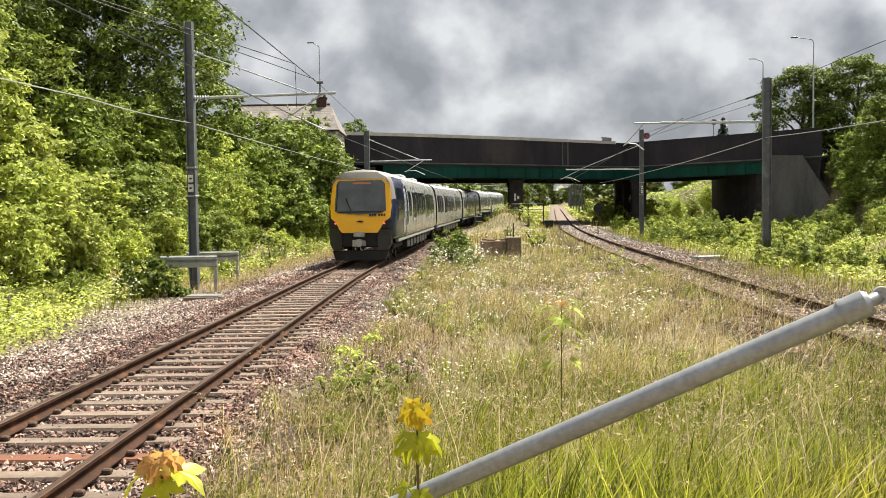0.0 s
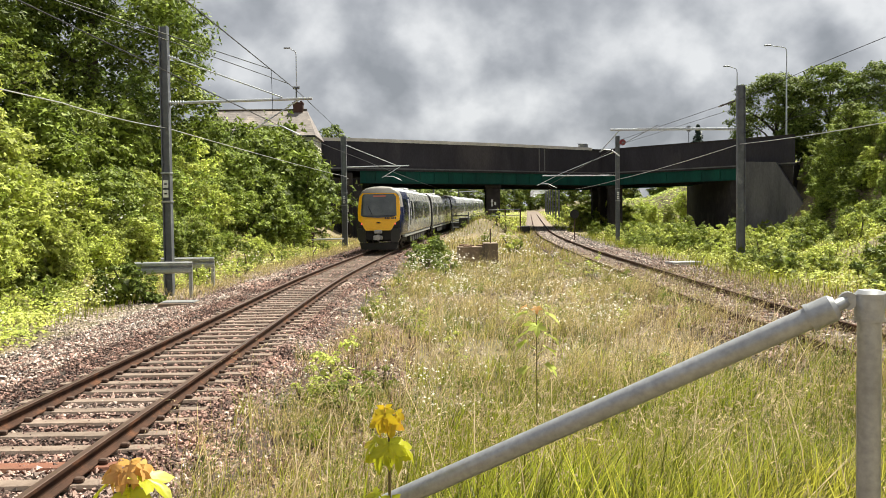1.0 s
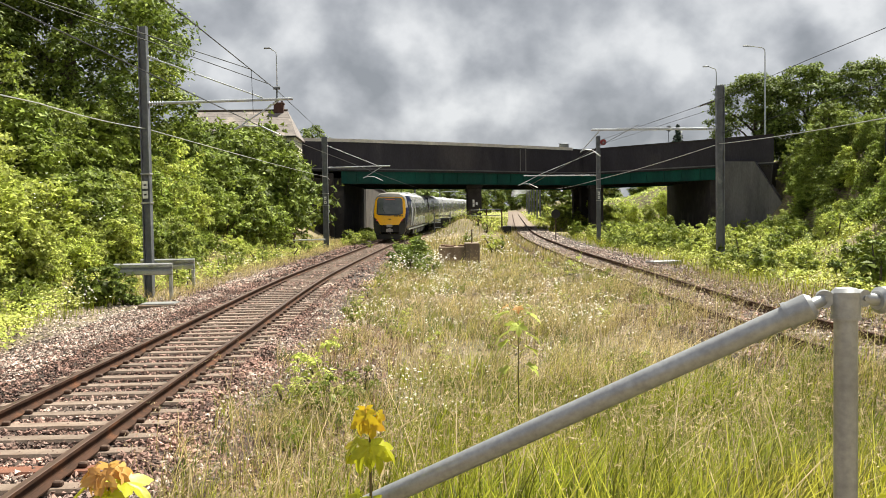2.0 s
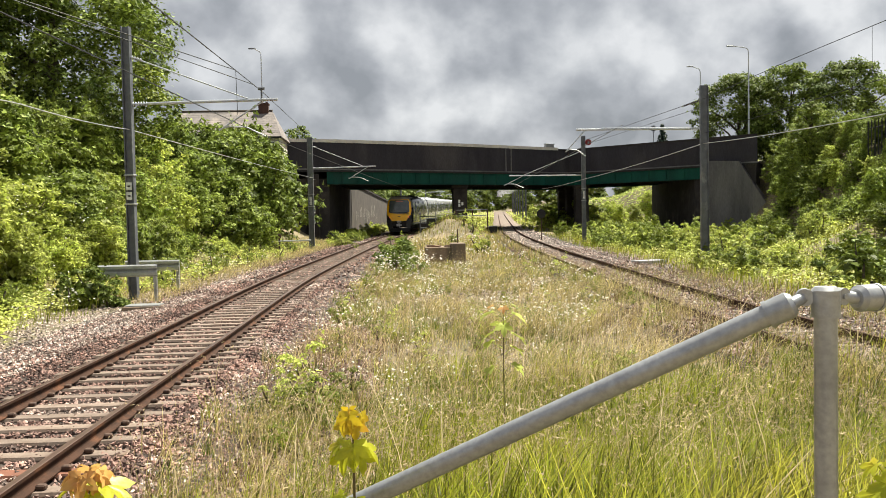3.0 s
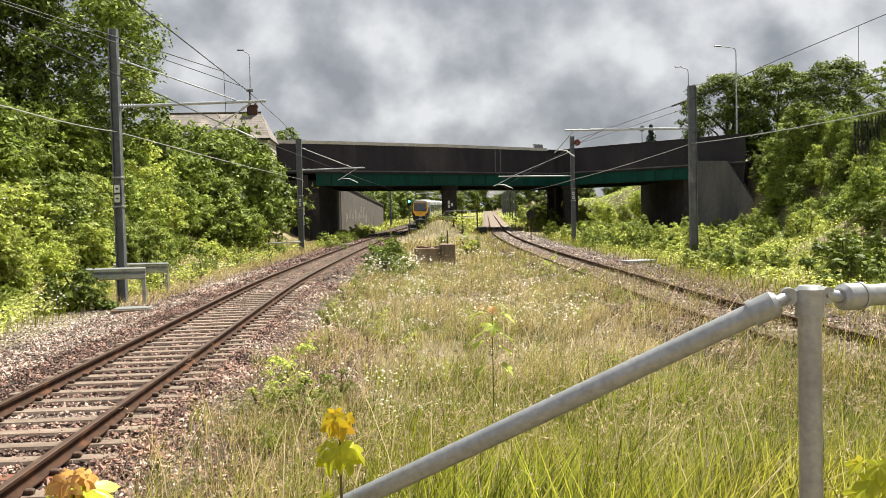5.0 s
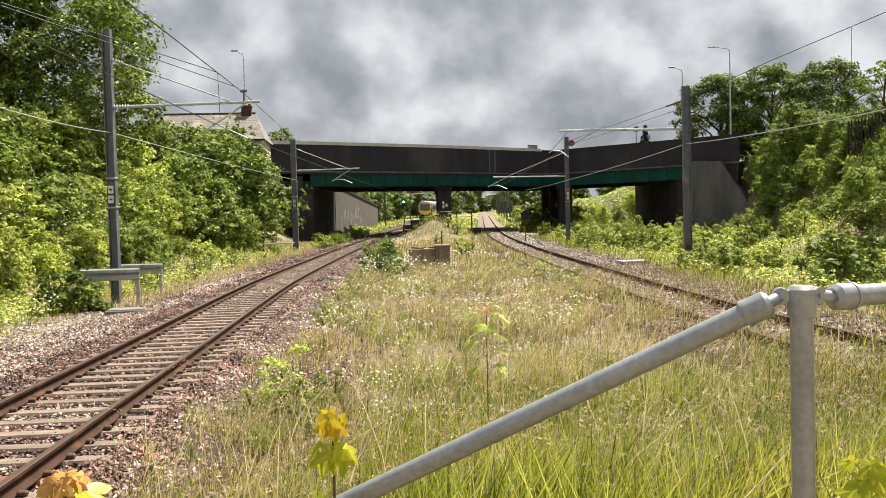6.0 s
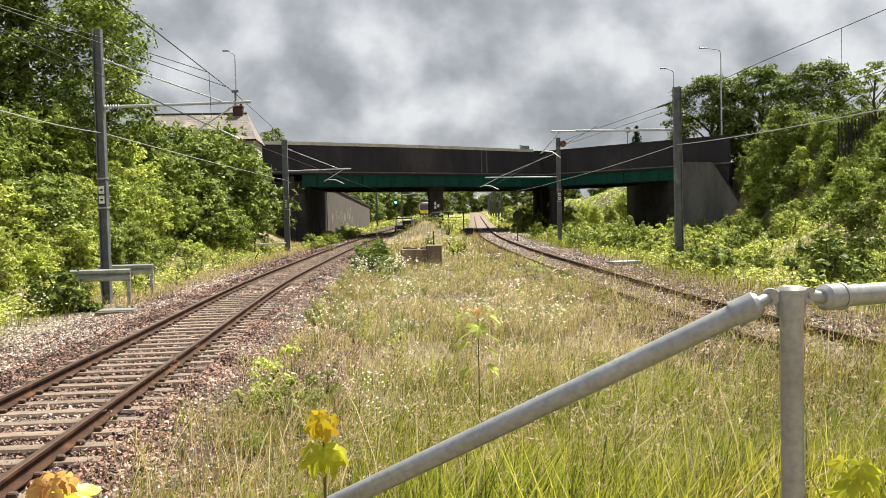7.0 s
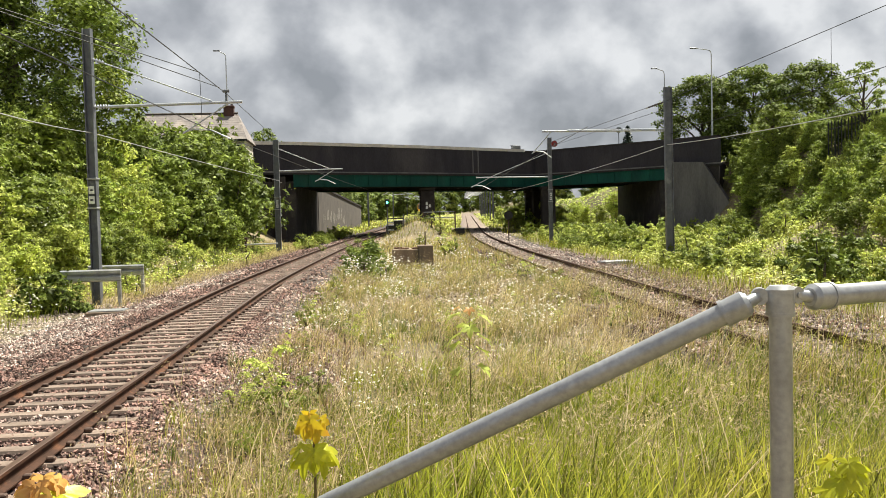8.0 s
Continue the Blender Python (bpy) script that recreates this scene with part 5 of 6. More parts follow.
        spots.append((rng.uniform(12.5, 28.5), y, rng.uniform(.85, 1.4), rng.randrange(3)))
    for _ in range(26):
        y = rng.uniform(22, 38)
        spots.append((rng.uniform(12.2, 19.0), y, rng.uniform(.5, .85), rng.randrange(3)))
    for _ in range(76):
        y = rng.uniform(16, 62)
        spots.append((-12.2 - 1.0 * sm(y, 26, 14) - rng.uniform(0, 2.6), y, rng.uniform(.45, .85), rng.randrange(3)))
    for y in (76, 79, 82, 85, 87.5, 90, 93, 96, 101, 108, 113, 118, 124):
        spots.append((-9.6 + rng.uniform(-.4, .8), y, rng.uniform(.6, 1.0), rng.randrange(3)))
    for _ in range(34):
        y = rng.uniform(104, 175)
        spots.append((right_line(y) + 5 + rng.uniform(0, 9), y, rng.uniform(1.4, 2.6), rng.randrange(3)))
    for _ in range(36):
        y = rng.uniform(68, 104)
        spots.append((left_line(y) - 2.3 - rng.uniform(0, 2.2), y, rng.uniform(.45, .8), rng.randrange(2)))
    place_bushes("low_plant", LOW, spots, "low leafy green plant at the foot of the bank", "plant", "low plants")
    # dark rounded bushes of their own
    place_bushes("shrub", DARK, [(-10.35, 25.9, 1.05, 0), (-9.9, 26.1, .7, 0), (-10.95, 26.2, .9, 0), (12.6, 27.5, 1.3, 0), (13.6, 28.2, 1.2, 0), (-2.1, 38.5, 1.1, 0), (-1.7, 37.0, .75, 0), (-2.3, 40.5, 1.25, 0)], "small dark green bush beside the line", "shrub", "dark bushes")
    # weeds on the island between the tracks
    isle = [(-1.55, 36.0, 1.0, 0), (-1.1, 37.0, 1.1, 0), (-2.3, 42.5, 2.2, 0), (-2.0, 41.0, 2.0, 0), (-2.5, 44.5, 2.3, 0), (-1.7, 39.5, 1.6, 0), (1.9, 56, 1.9, 1), (2.3, 57.5, 1.6, 0), (4.2, 33.5, .95, 1), (3.3, 36.0, .85, 1), (4.9, 30.2, 1.0, 0),
            (-1.75, 11.3, .85, 0), (-1.95, 11.9, 1.0, 1), (-1.45, 12.2, .75, 0), (-2.2, 11.4, .7, 1), (-2.35, 13.8, .55, 1), (-2.5, 20.6, .8, 0), (-2.7, 23.5, .6, 1), (-1.9, 15.8, .5, 0), (-2.2, 17.5, .5, 0), (4.6, 22.0, .8, 0),
            (-2.9, 27.5, .6, 0), (-2.8, 31, .7, 0), (-6.4, 62, 1.0, 0), (-3.3, 46, .8, 1), (.6, 70, 1.5, 0), (1.9, 83, 1.6, 1), (-.6, 85, 1.0, 0), (.5, 86.5, 1.1, 1), (1.5, 87, 1.2, 0), (2.6, 86, 1.3, 1), (-1.4, 84, .9, 0), (-.2, 87.5, 1.2, 1), (1.0, 84, .9, 0), (2.2, 81, 1.5, 0)]
    isle += [(rng.uniform(-2.4, 4.6), rng.uniform(8, 32), rng.uniform(.25, .6), rng.randrange(2)) for _ in range(58)]
    place_bushes("weed", SMALL, isle, "leafy green weed on the stony island", "weed", "island weeds")
    # clumps on the left verge
    spots = [(-9.7 - rng.uniform(0, 2.5) - 2.2 * sm(y0, 24, 14), y0, rng.uniform(.7, 1.4), rng.randrange(2)) for y0 in [14 + i * 1.15 for i in range(44)]]
    place_bushes("weed", SMALL, spots, "leafy green weed on the grassy verge", "weed", "verge weeds")


plant_banks()


# ---- trees ----
def make_tree(x, y, z0, h, w, seed, n, size, material, label, trunk_h=.35, trunk_r=.3, nl=90, open_=.3):
    """A tapered trunk, limbs and a crown of flattened sprays; open_: share of sprays inside the crown."""
    rng = np.random.default_rng(seed)
    t = thing("tree", pose(x, y, z0), label, "tree", "trees")
    sprays = []
    for k in range(nl):
        f = (k + .5) / nl
        z = h * (trunk_h + (1 - trunk_h) * (.03 + .93 * f))
        a = k * 2.4 + rng.uniform(-.4, .4)
        prof = math.sin(math.pi * (0.16 + 0.78 * f)) ** .7 * (1 + .16 * math.sin(3 * a + 5 * f + seed) + .10 * math.sin(5 * a - 9 * f + 2 * seed))
        q = w * .5 * prof * (rng.uniform(.78, 1.0) if rng.uniform() > open_ else rng.uniform(.15, .75))
        sprays.append((q * math.cos(a), q * math.sin(a), z + rng.uniform(-.02, .02) * h, w * rng.uniform(.075, .13)))
    P, d = spray_leaves(sprays, n, rng, .66, .72)
    o = new("crown", leaf_mesh("crown", P, d, size, rng, material, tri=True))
    o.parent = t
    bm = bmesh.new()
    chain(bm, [(0, 0, -.6), (.1, 0, h * .2), (0, .1, h * .45), (.1, 0, h * .8)], [trunk_r * 1.25, trunk_r, trunk_r * .7, .06], 9)
    part("trunk", bm, M_BARK, t)
    for L in sprays[2:int(nl * .8):max(nl // 14, 1)]:
        bm = bmesh.new()
        z = max(h * .12, L[2] - h * .25)
        chain(bm, [(0, 0, z), (L[0] * .45, L[1] * .45, (z + L[2]) / 2 + .02 * h), L[:3]], [trunk_r * .5, trunk_r * .32, .03], 6)
        part("limb", bm, M_BARK, t)
    return t


def make_fir(x, y, z0, h, w):
    rng = np.random.default_rng(4)
    t = thing("fir_tree", pose(x, y, z0), "small dark conical fir tree behind the bridge", "tree", "trees")
    n = 1500
    f = rng.uniform(0, 1, n) ** .7
    a = rng.uniform(0, 6.28, n)
    r = w / 2 * f * (0.75 + .35 * np.sin(f * 40))
    P = np.stack([r * np.cos(a), r * np.sin(a), h * (1 - f)], 1)
    d = np.stack([np.cos(a), np.sin(a), .3 + 0 * a], 1)
    o = new("crown", leaf_mesh("crown", P, d, .3, rng, M_LEAF_FIR))
    o.parent = t
    bm = bmesh.new()
    tube(bm, (0, 0, -1), (0, 0, h * .9), .12, .03)
    part("trunk", bm, M_BARK, t)


def plant_trees():
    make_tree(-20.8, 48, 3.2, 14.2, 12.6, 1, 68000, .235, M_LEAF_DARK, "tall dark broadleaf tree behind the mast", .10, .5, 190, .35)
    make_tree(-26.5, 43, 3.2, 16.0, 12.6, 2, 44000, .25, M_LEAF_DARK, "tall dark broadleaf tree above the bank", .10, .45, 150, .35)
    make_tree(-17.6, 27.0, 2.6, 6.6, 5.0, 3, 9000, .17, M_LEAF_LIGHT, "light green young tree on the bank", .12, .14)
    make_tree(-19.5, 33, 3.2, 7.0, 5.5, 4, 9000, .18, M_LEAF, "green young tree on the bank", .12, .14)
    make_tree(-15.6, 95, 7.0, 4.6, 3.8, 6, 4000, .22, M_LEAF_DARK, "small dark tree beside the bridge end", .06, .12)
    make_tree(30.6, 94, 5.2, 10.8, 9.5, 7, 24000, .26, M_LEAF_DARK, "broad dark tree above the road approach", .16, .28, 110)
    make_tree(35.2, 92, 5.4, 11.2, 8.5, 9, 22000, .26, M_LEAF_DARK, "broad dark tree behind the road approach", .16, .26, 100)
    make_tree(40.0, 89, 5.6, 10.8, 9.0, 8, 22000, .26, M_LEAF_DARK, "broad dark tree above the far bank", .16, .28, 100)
    make_tree(33.6, 66, 7.6, 5.2, 3.4, 10, 3200, .19, M_LEAF, "slim young tree by the palisade fence", .1, .1, 40)
    make_tree(32.0, 79, 6.6, 4.8, 3.4, 12, 5000, .20, M_LEAF, "green tree on the far bank", .08, .14, 50)
    make_fir(27.0, 112, 8.6, 4.2, 2.6)
    rng = random.Random(23)
    far = make_tree(-24, 190, .5, 11, 13, 14, 6500, .75, M_LEAF_DARK, "distant dark green tree beyond the bridge", .0, .25, 70, .5)
    for x, y, s in ((-14, 205, .8), (-34, 180, 1.1), (-6, 262, .9), (-18, 250, 1.1), (10, 330, 1.1), (-2, 380, 1.2), (40, 260, 1.0), (48, 215, 1.0), (34, 330, 1.1), (58, 180, .9), (22, 385, 1.2), (-30, 300, 1.2), (-46, 240, 1.2),
                    (42, 150, .62), (38, 185, .6), (-15.5, 140, .5), (-14.5, 158, .6), (-13, 172, .55), (-11.5, 186, .6), (-8.5, 215, .7), (-4, 300, 1.0), (4, 290, .9), (28, 205, .7), (24, 290, .8)):
        copy_scaled(far, pose(x, y, ground(x, y) - .3, 0, 0, rng.uniform(0, 360)), s)


def copy_scaled(far, m, s):
    c = copy_thing(far, m)
    c.scale = (s, s, s)
    return c


plant_trees()


def make_palisade():
    t = thing("palisade_fence", Matrix.Identity(4), "dark steel palisade fence along the top of the bank", "fence")
    pb = bmesh.new()
    prism(pb, [(-.045, 0), (.045, 0), (.045, 3.75), (0, 3.9), (-.045, 3.75)], .03, "y")
    me = bpy.data.meshes.new("pale")
    pb.to_mesh(me)
    pb.free()
    me.materials.append(M_T_DARK)
    n, a, b = 40, Vector((31.6, 67.5, 0)), Vector((38.0, 60.0, 0))
    a.z, b.z = ground(a.x, a.y) - .1, ground(b.x, b.y) - .1
    d = math.degrees(math.atan2(b.y - a.y, b.x - a.x))
    for k in range(n):
        o = new("pale", me)
        o.parent = t
        p = a.lerp(b, k / (n - 1))
        o.matrix_basis = pose(p.x, p.y, p.z, 0, 0, d)
    for z in (.5, 3.3):
        bm = bmesh.new()
        tube(bm, a + Vector((0, .06, z)), b + Vector((0, .06, z)), .035, n=6)
        part("rail", bm, M_T_DARK, t)


make_palisade()


# ---- grasses and stones ----
def scatter(n, x0, x1, y0, y1, rng, keep, bias=1.0):
    """Places on the ground; bias above 1 crowds them towards y0."""
    y = y0 + (y1 - y0) * rng.uniform(0, 1, n) ** bias
    x = rng.uniform(x0, x1, n)
    k = np.array([keep(a, b) for a, b in zip(x, y)], float)
    ok = rng.uniform(0, 1, n) < k
    x, y = x[ok], y[ok]
    z = np.array([max(ground(a, b), bed_top(a, b)) for a, b in zip(x, y)])
    return np.stack([x, y, z], 1)


def bed_top(x, y):
    o = x - left_line(y)
    if -3.9 < o < 2.5:
        return grade(y) - (.36 - .12 * sm(o, -3.9, -2.0) if o < -2 else .198 if abs(o) < 1.0 else .188 + .23 * sm(o, 1.25, 2.5))
    o = x - right_line(y)
    if -1.9 < o < 4.3:
        return grade(y) - (.175 + .19 * sm(o, 1.2, 4.3))
    return -9


def blades(name, P, rng, h, w, material, label, bend=0.35, heads=None, seg=3):
    n = len(P)
    H = h * rng.uniform(.55, 1.25, n)
    a = rng.uniform(0, 6.283, n)
    dirv = np.stack([np.cos(a), np.sin(a), np.zeros(n)], 1)
    side = np.stack([-np.sin(a), np.cos(a), np.zeros(n)], 1)
    wind = np.array([.35, -.05, 0])
    B = (bend * rng.uniform(.2, 1.6, n))[:, None]
    Wd = (w * rng.uniform(.7, 1.3, n))[:, None]
    rows = []
    for k in range(seg):
        t = k / seg
        c = P + (dirv + wind) * (B * t * t * H[:, None]) + np.array([0, 0, 1.0]) * (H * (t - .18 * bend * t * t))[:, None]
        rows += [c + side * Wd * (1 - .75 * t) * .5, c - side * Wd * (1 - .75 * t) * .5]
    tip = P + (dirv + wind) * (B * H[:, None]) + np.array([0, 0, 1.0]) * (H * (1 - .18 * bend))[:, None]
    rows.append(tip)
    V = np.stack(rows, 1)
    m = V.shape[1]
    base = (np.arange(n) * m)[:, None]
    quads = [np.array([2 * k, 2 * k + 1, 2 * k + 3, 2 * k + 2]) for k in range(seg - 1)]
    loops = np.concatenate([np.concatenate([base + q for q in quads], 1), base + np.array([2 * seg - 2, 2 * seg - 1, 2 * seg])], 1)
    per = [4] * (seg - 1) + [3]
    starts = np.concatenate([[0], np.cumsum(per)[:-1]])
    L = sum(per)
    me = bpy.data.meshes.new(name)
    me.vertices.add(n * m)
    me.vertices.foreach_set("co", V.astype(np.float32).ravel())
    me.loops.add(n * L)
    me.loops.foreach_set("vertex_index", loops.astype(np.int32).ravel())
    me.polygons.add(n * seg)
    me.polygons.foreach_set("loop_start", ((np.arange(n) * L)[:, None] + starts).astype(np.int32).ravel())
    me.materials.append(material)
    me.update(calc_edges=True)
    ob = tagged(new(name, me), label, "grass", kind="stuff")
    return tip, dirv + wind


def isle(x, y):
    """1 on the island between the tracks, falling off at its stony edges."""
    far = sm(y, 11, 20)
    return sm(x, left_line(y) + 1.45 + .45 * far, left_line(y) + 2.3 + 1.0 * far) * sm(x, right_line(y) - .5, right_line(y) - 1.6)


def patch(x, y, s=.35, o=0.0):
    return .5 + .5 * noise.noise((x * s + o, y * s, o))


def grow():
    rng = np.random.default_rng(77)
    # lush green grass in the foreground
    def lush(x, y):
        return sm(x + (y - 5) * .02, -1.2, .9) * sm(y, 14.5, 6.0) * (.3 + .65 * sm(patch(x, y, 1.1, 21), .38, .6))
    P = scatter(58000, -2.2, 7.0, 2.6, 14, rng, lush, 1.5)
    blades("grass", P, rng, .66, .014, M_GRASS, "tall lush green grass in front of the handrail", .45)
    # two darker layers put the shade between the tall blades into colour
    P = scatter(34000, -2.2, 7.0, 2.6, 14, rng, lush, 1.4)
    blades("grass", P, rng, .5, .011, M_GRASS_DARK, "grass coloured dark for shade under the tall blades", .5)
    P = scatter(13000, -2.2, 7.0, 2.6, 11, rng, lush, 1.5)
    blades("grass", P, rng, .34, .022, M_GRASS_DARK, "broad blades coloured dark for shade at the foot of the grass", .6, seg=2)
    # thin pale blades added as bright highlights in the green
    P = scatter(5000, -2.2, 7.0, 2.8, 13, rng, lush, 1.2)
    blades("grass", P, rng, .7, .008, M_SEED, "pale highlight blades among the green", .6)
    P = scatter(60, -1.8, 5.5, 5.0, 17, rng, lambda x, y: .9)
    tip, d = blades("arching_stalk", P, rng, 1.2, .016, M_SEED, "long bleached stalks that bow over", .95, seg=4)
    seed_heads("grass_seed_head", tip, d, rng, .30, .020)
    P = scatter(6000, -3.2, 5.8, 3.6, 13, rng, lambda x, y: lush(x + 1.2, y) * .9, 1.0)
    tip, d = blades("grass_stalk", P, rng, .80, .004, M_DRY, "tall dry grass stalks with seed heads", .3)
    seed_heads("grass_seed_head", tip, d, rng, .13, .012)
    # taller growth round the slender sapling
    P = scatter(1100, -.6, 1.5, 5.8, 7.6, rng, lambda x, y: .4 + .6 * patch(x, y, 1.5, 6))
    tip, d = blades("grass_stalk", P, rng, .95, .006, M_GRASS, "tall green grass round the slender sapling", .35)
    seed_heads("grass_seed_head", tip[::3], d[::3], rng, .13, .012)
    # straw grass over the island
    P = scatter(30000, -4.5, 6.5, 5.2, 46, rng, lambda x, y: isle(x, y) * (.02 + .95 * sm(patch(x, y, .62, 3), .51, .62)), 1.45)
    tip, d = blades("dry_grass", P, rng, .42, .0095, M_DRY, "dry straw-coloured grass on the stony island", .75, seg=2)
    q = rng.uniform(0, 1, len(tip)) < .22
    seed_heads("grass_seed_head", tip[q], d[q], rng, .085, .010)
    P = scatter(30000, -4.5, 6.5, 5.5, 50, rng, lambda x, y: isle(x, y) * sm(patch(x, y, .5, 9), .47, .66), 1.4)
    blades("green_grass", P, rng, .26, .007, M_GRASS, "patches of green grass on the stony island", .5, seg=2)
    # short mixed grass at the near corner of the island
    P = scatter(6500, -3.4, 1.0, 5.0, 12, rng, lambda x, y: isle(x, y) * (.35 + .65 * sm(patch(x, y, .9, 33), .4, .6)), 1.2)
    blades("green_grass", P, rng, .30, .0075, M_GRASS, "short green grass at the near corner of the island", .6, seg=2)
    P = scatter(5000, -3.4, 1.0, 5.0, 12, rng, lambda x, y: isle(x, y) * (.35 + .65 * sm(patch(x, y, .9, 37), .4, .6)), 1.2)
    tip, d = blades("dry_grass", P, rng, .36, .007, M_DRY, "short straw at the near corner of the island", .7, seg=2)
    seed_heads("grass_seed_head", tip[::4], d[::4], rng, .08, .010)
    P = scatter(4200, -4.0, 6.5, 6, 44, rng, lambda x, y: isle(x, y), 1.5)
    tip, d = blades("grass_stalk", P, rng, .78, .0055, M_DRY, "tall pale seeding grass stalks", .42)
    seed_heads("grass_seed_head", tip, d, rng, .15, .012)
    P = scatter(1500, -2.6, 6.4, 4.6, 24, rng, lambda x, y: .9 if isle(x, y) > .2 else 0, 1.0)
    tip, d = blades("arching_stalk", P, rng, .98, .011, M_SEED, "long pale arching grass stalks", .75, seg=4)
    seed_heads("grass_seed_head", tip, d, rng, .22, .014)
    P = scatter(3200, -4.2, 6.5, 6, 40, rng, lambda x, y: isle(x, y) * .9, 1.5)
    blades("dead_stalk", P, rng, .42, .006, M_DEADSTEM, "dead brown weed stalks", .3, seg=2)
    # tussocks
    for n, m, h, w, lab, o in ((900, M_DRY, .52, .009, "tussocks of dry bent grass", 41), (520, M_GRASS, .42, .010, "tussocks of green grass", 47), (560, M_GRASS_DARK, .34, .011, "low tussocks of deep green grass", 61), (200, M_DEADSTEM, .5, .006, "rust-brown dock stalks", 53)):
        C = scatter(n * 2, -4.0, 6.3, 5.8, 42, rng, lambda x, y: isle(x, y) * sm(patch(x, y, .4, o), .38, .6), 1.5)
        k = rng.integers(14, 34, len(C))
        P = np.repeat(C, k, 0)
        P[:, :2] += rng.normal(0, .075, (len(P), 2))
        tip, d = blades("tussock", P, rng, h, w, m, lab, .85)
        if m not in (M_GRASS, M_GRASS_DARK):
            q = rng.uniform(0, 1, len(tip)) < .35
            seed_heads("grass_seed_head", tip[q], d[q], rng, .10, .010)
    C = scatter(230, 4.2, 9.8, 12, 34, rng, lambda x, y: 1.0, 1.2)
    P = np.repeat(C, 22, 0)
    P[:, :2] += rng.normal(0, .11, (len(P), 2))
    for lo, m, lab in ((0, M_DRY, "tussocks of dry grass over the second track"), (1, M_GRASS, "tussocks of green grass over the second track"), (2, M_DEADSTEM, "brown dead stalks over the second track")):
        blades("tussock", P[lo::3], rng, .34, .009, m, lab, .9, seg=2)
    # far end of the island
    P = scatter(20000, -7, 9.5, 42, 112, rng, lambda x, y: isle(x, y), 1.1)
    blades("far_grass", P, rng, .42, .03, M_DRY, "dry grass on the far end of the island", .5, seg=2)
    P = scatter(9000, -7, 9.5, 42, 112, rng, lambda x, y: isle(x, y) * sm(patch(x, y, .3, 5), .4, .6), 1.1)
    blades("far_grass", P, rng, .45, .035, M_GRASS, "green grass on the far end of the island", .5, seg=2)
    # verges
    P = scatter(19000, -17, -8.2, 12, 75, rng, lambda x, y: sm(x, left_line(y) - 4.2, left_line(y) - 5.4), 1.3)
    blades("verge_grass", P, rng, .42, .016, M_GRASS, "long green grass on the verge", .5, seg=2)
    P = scatter(20000, -12.5, -7.6, 26, 80, rng, lambda x, y: sm(x, left_line(y) - 2.7, left_line(y) - 3.4), 1.0)
    blades("verge_grass", P, rng, .42, .010, M_DRY, "dry grass on the verge", .95, seg=2)
    P = scatter(18000, 8.5, 22, 20, 88, rng, lambda x, y: sm(x, right_line(y) + 2.6, right_line(y) + 4.2), 1.1)
    blades("verge_grass", P, rng, .55, .022, M_GRASS, "long green grass beside the second track", .5, seg=2)
    P = scatter(6000, -12, 24, 96, 190, rng, lambda x, y: 1.0 if abs(x - left_line(y)) > 2.4 and abs(x - right_line(y)) > 1.8 else 0, 1.0)
    blades("far_grass", P, rng, .7, .08, M_GRASS, "green grass beyond the bridge", .5, seg=2)
    # weeds creeping over the second track
    P = scatter(7000, 4.4, 10.5, 12, 36, rng, lambda x, y: sm(patch(x, y, .6, 1), .38, .58) * .9, 1.1)
    blades("dry_grass", P, rng, .36, .007, M_DRY, "dry grass creeping over the second track", .6, seg=2)
    P = scatter(7000, 4.6, 11, 12, 40, rng, lambda x, y: sm(patch(x, y, .6, 2), .42, .6) * .9, 1.1)
    blades("dead_stalk", P, rng, .30, .008, M_DEADSTEM, "dead brown stalks over the second track", .5, seg=2)
    # daisies
    P = scatter(11000, -4.2, 5.0, 10.0, 45, rng, lambda x, y: isle(x, y) * sm(patch(x, y, .75, 12), .55, .72) * sm(x, 3.5, 1.0), 1.35)
    P[:, 2] += rng.uniform(.16, .42, len(P))
    flowers("daisies", P, rng, .021, "small white daisies in the dry grass")
    P = scatter(5200, -4.2, 5.6, 18, 44, rng, lambda x, y: isle(x, y) * sm(patch(x, y, .55, 19), .5, .66), 1.0)
    P[:, 2] += rng.uniform(.15, .4, len(P))
    flowers("daisies", P, rng, .034, "white ox-eye daisies on the island")
    P = scatter(260, -3.0, -.6, 35, 40, rng, lambda x, y: 1.0, 1.0)
    P[:, 2] += rng.uniform(.2, .95, len(P))
    flowers("daisies", P, rng, .04, "white flowers round the dark bushes")
    P = scatter(1600, -6, 4, 40, 80, rng, lambda x, y: isle(x, y) * sm(patch(x, y, .3, 12), .45, .6), 1.0)
    P[:, 2] += rng.uniform(.3, .6, len(P))
    flowers("daisies", P, rng, .05, "small white daisies at the far end of the island")
    P = scatter(1000, -16.5, -12.0, 16, 34, rng, lambda x, y: sm(patch(x, y, .5, 18), .45, .62), 1.2)
    P[:, 2] += rng.uniform(.9, 3.2, len(P)) ** 1.0
    flowers("blossom", P, rng, .038, "white blossom scattered over the bank shrubs")
    P = scatter(1500, -14, -9, 14, 50, rng, lambda x, y: sm(patch(x, y, .4, 8), .5, .65), 1.2)
    P[:, 2] += rng.uniform(.3, .8, len(P))
    flowers("daisies", P, rng, .035, "white flowers on the verge")


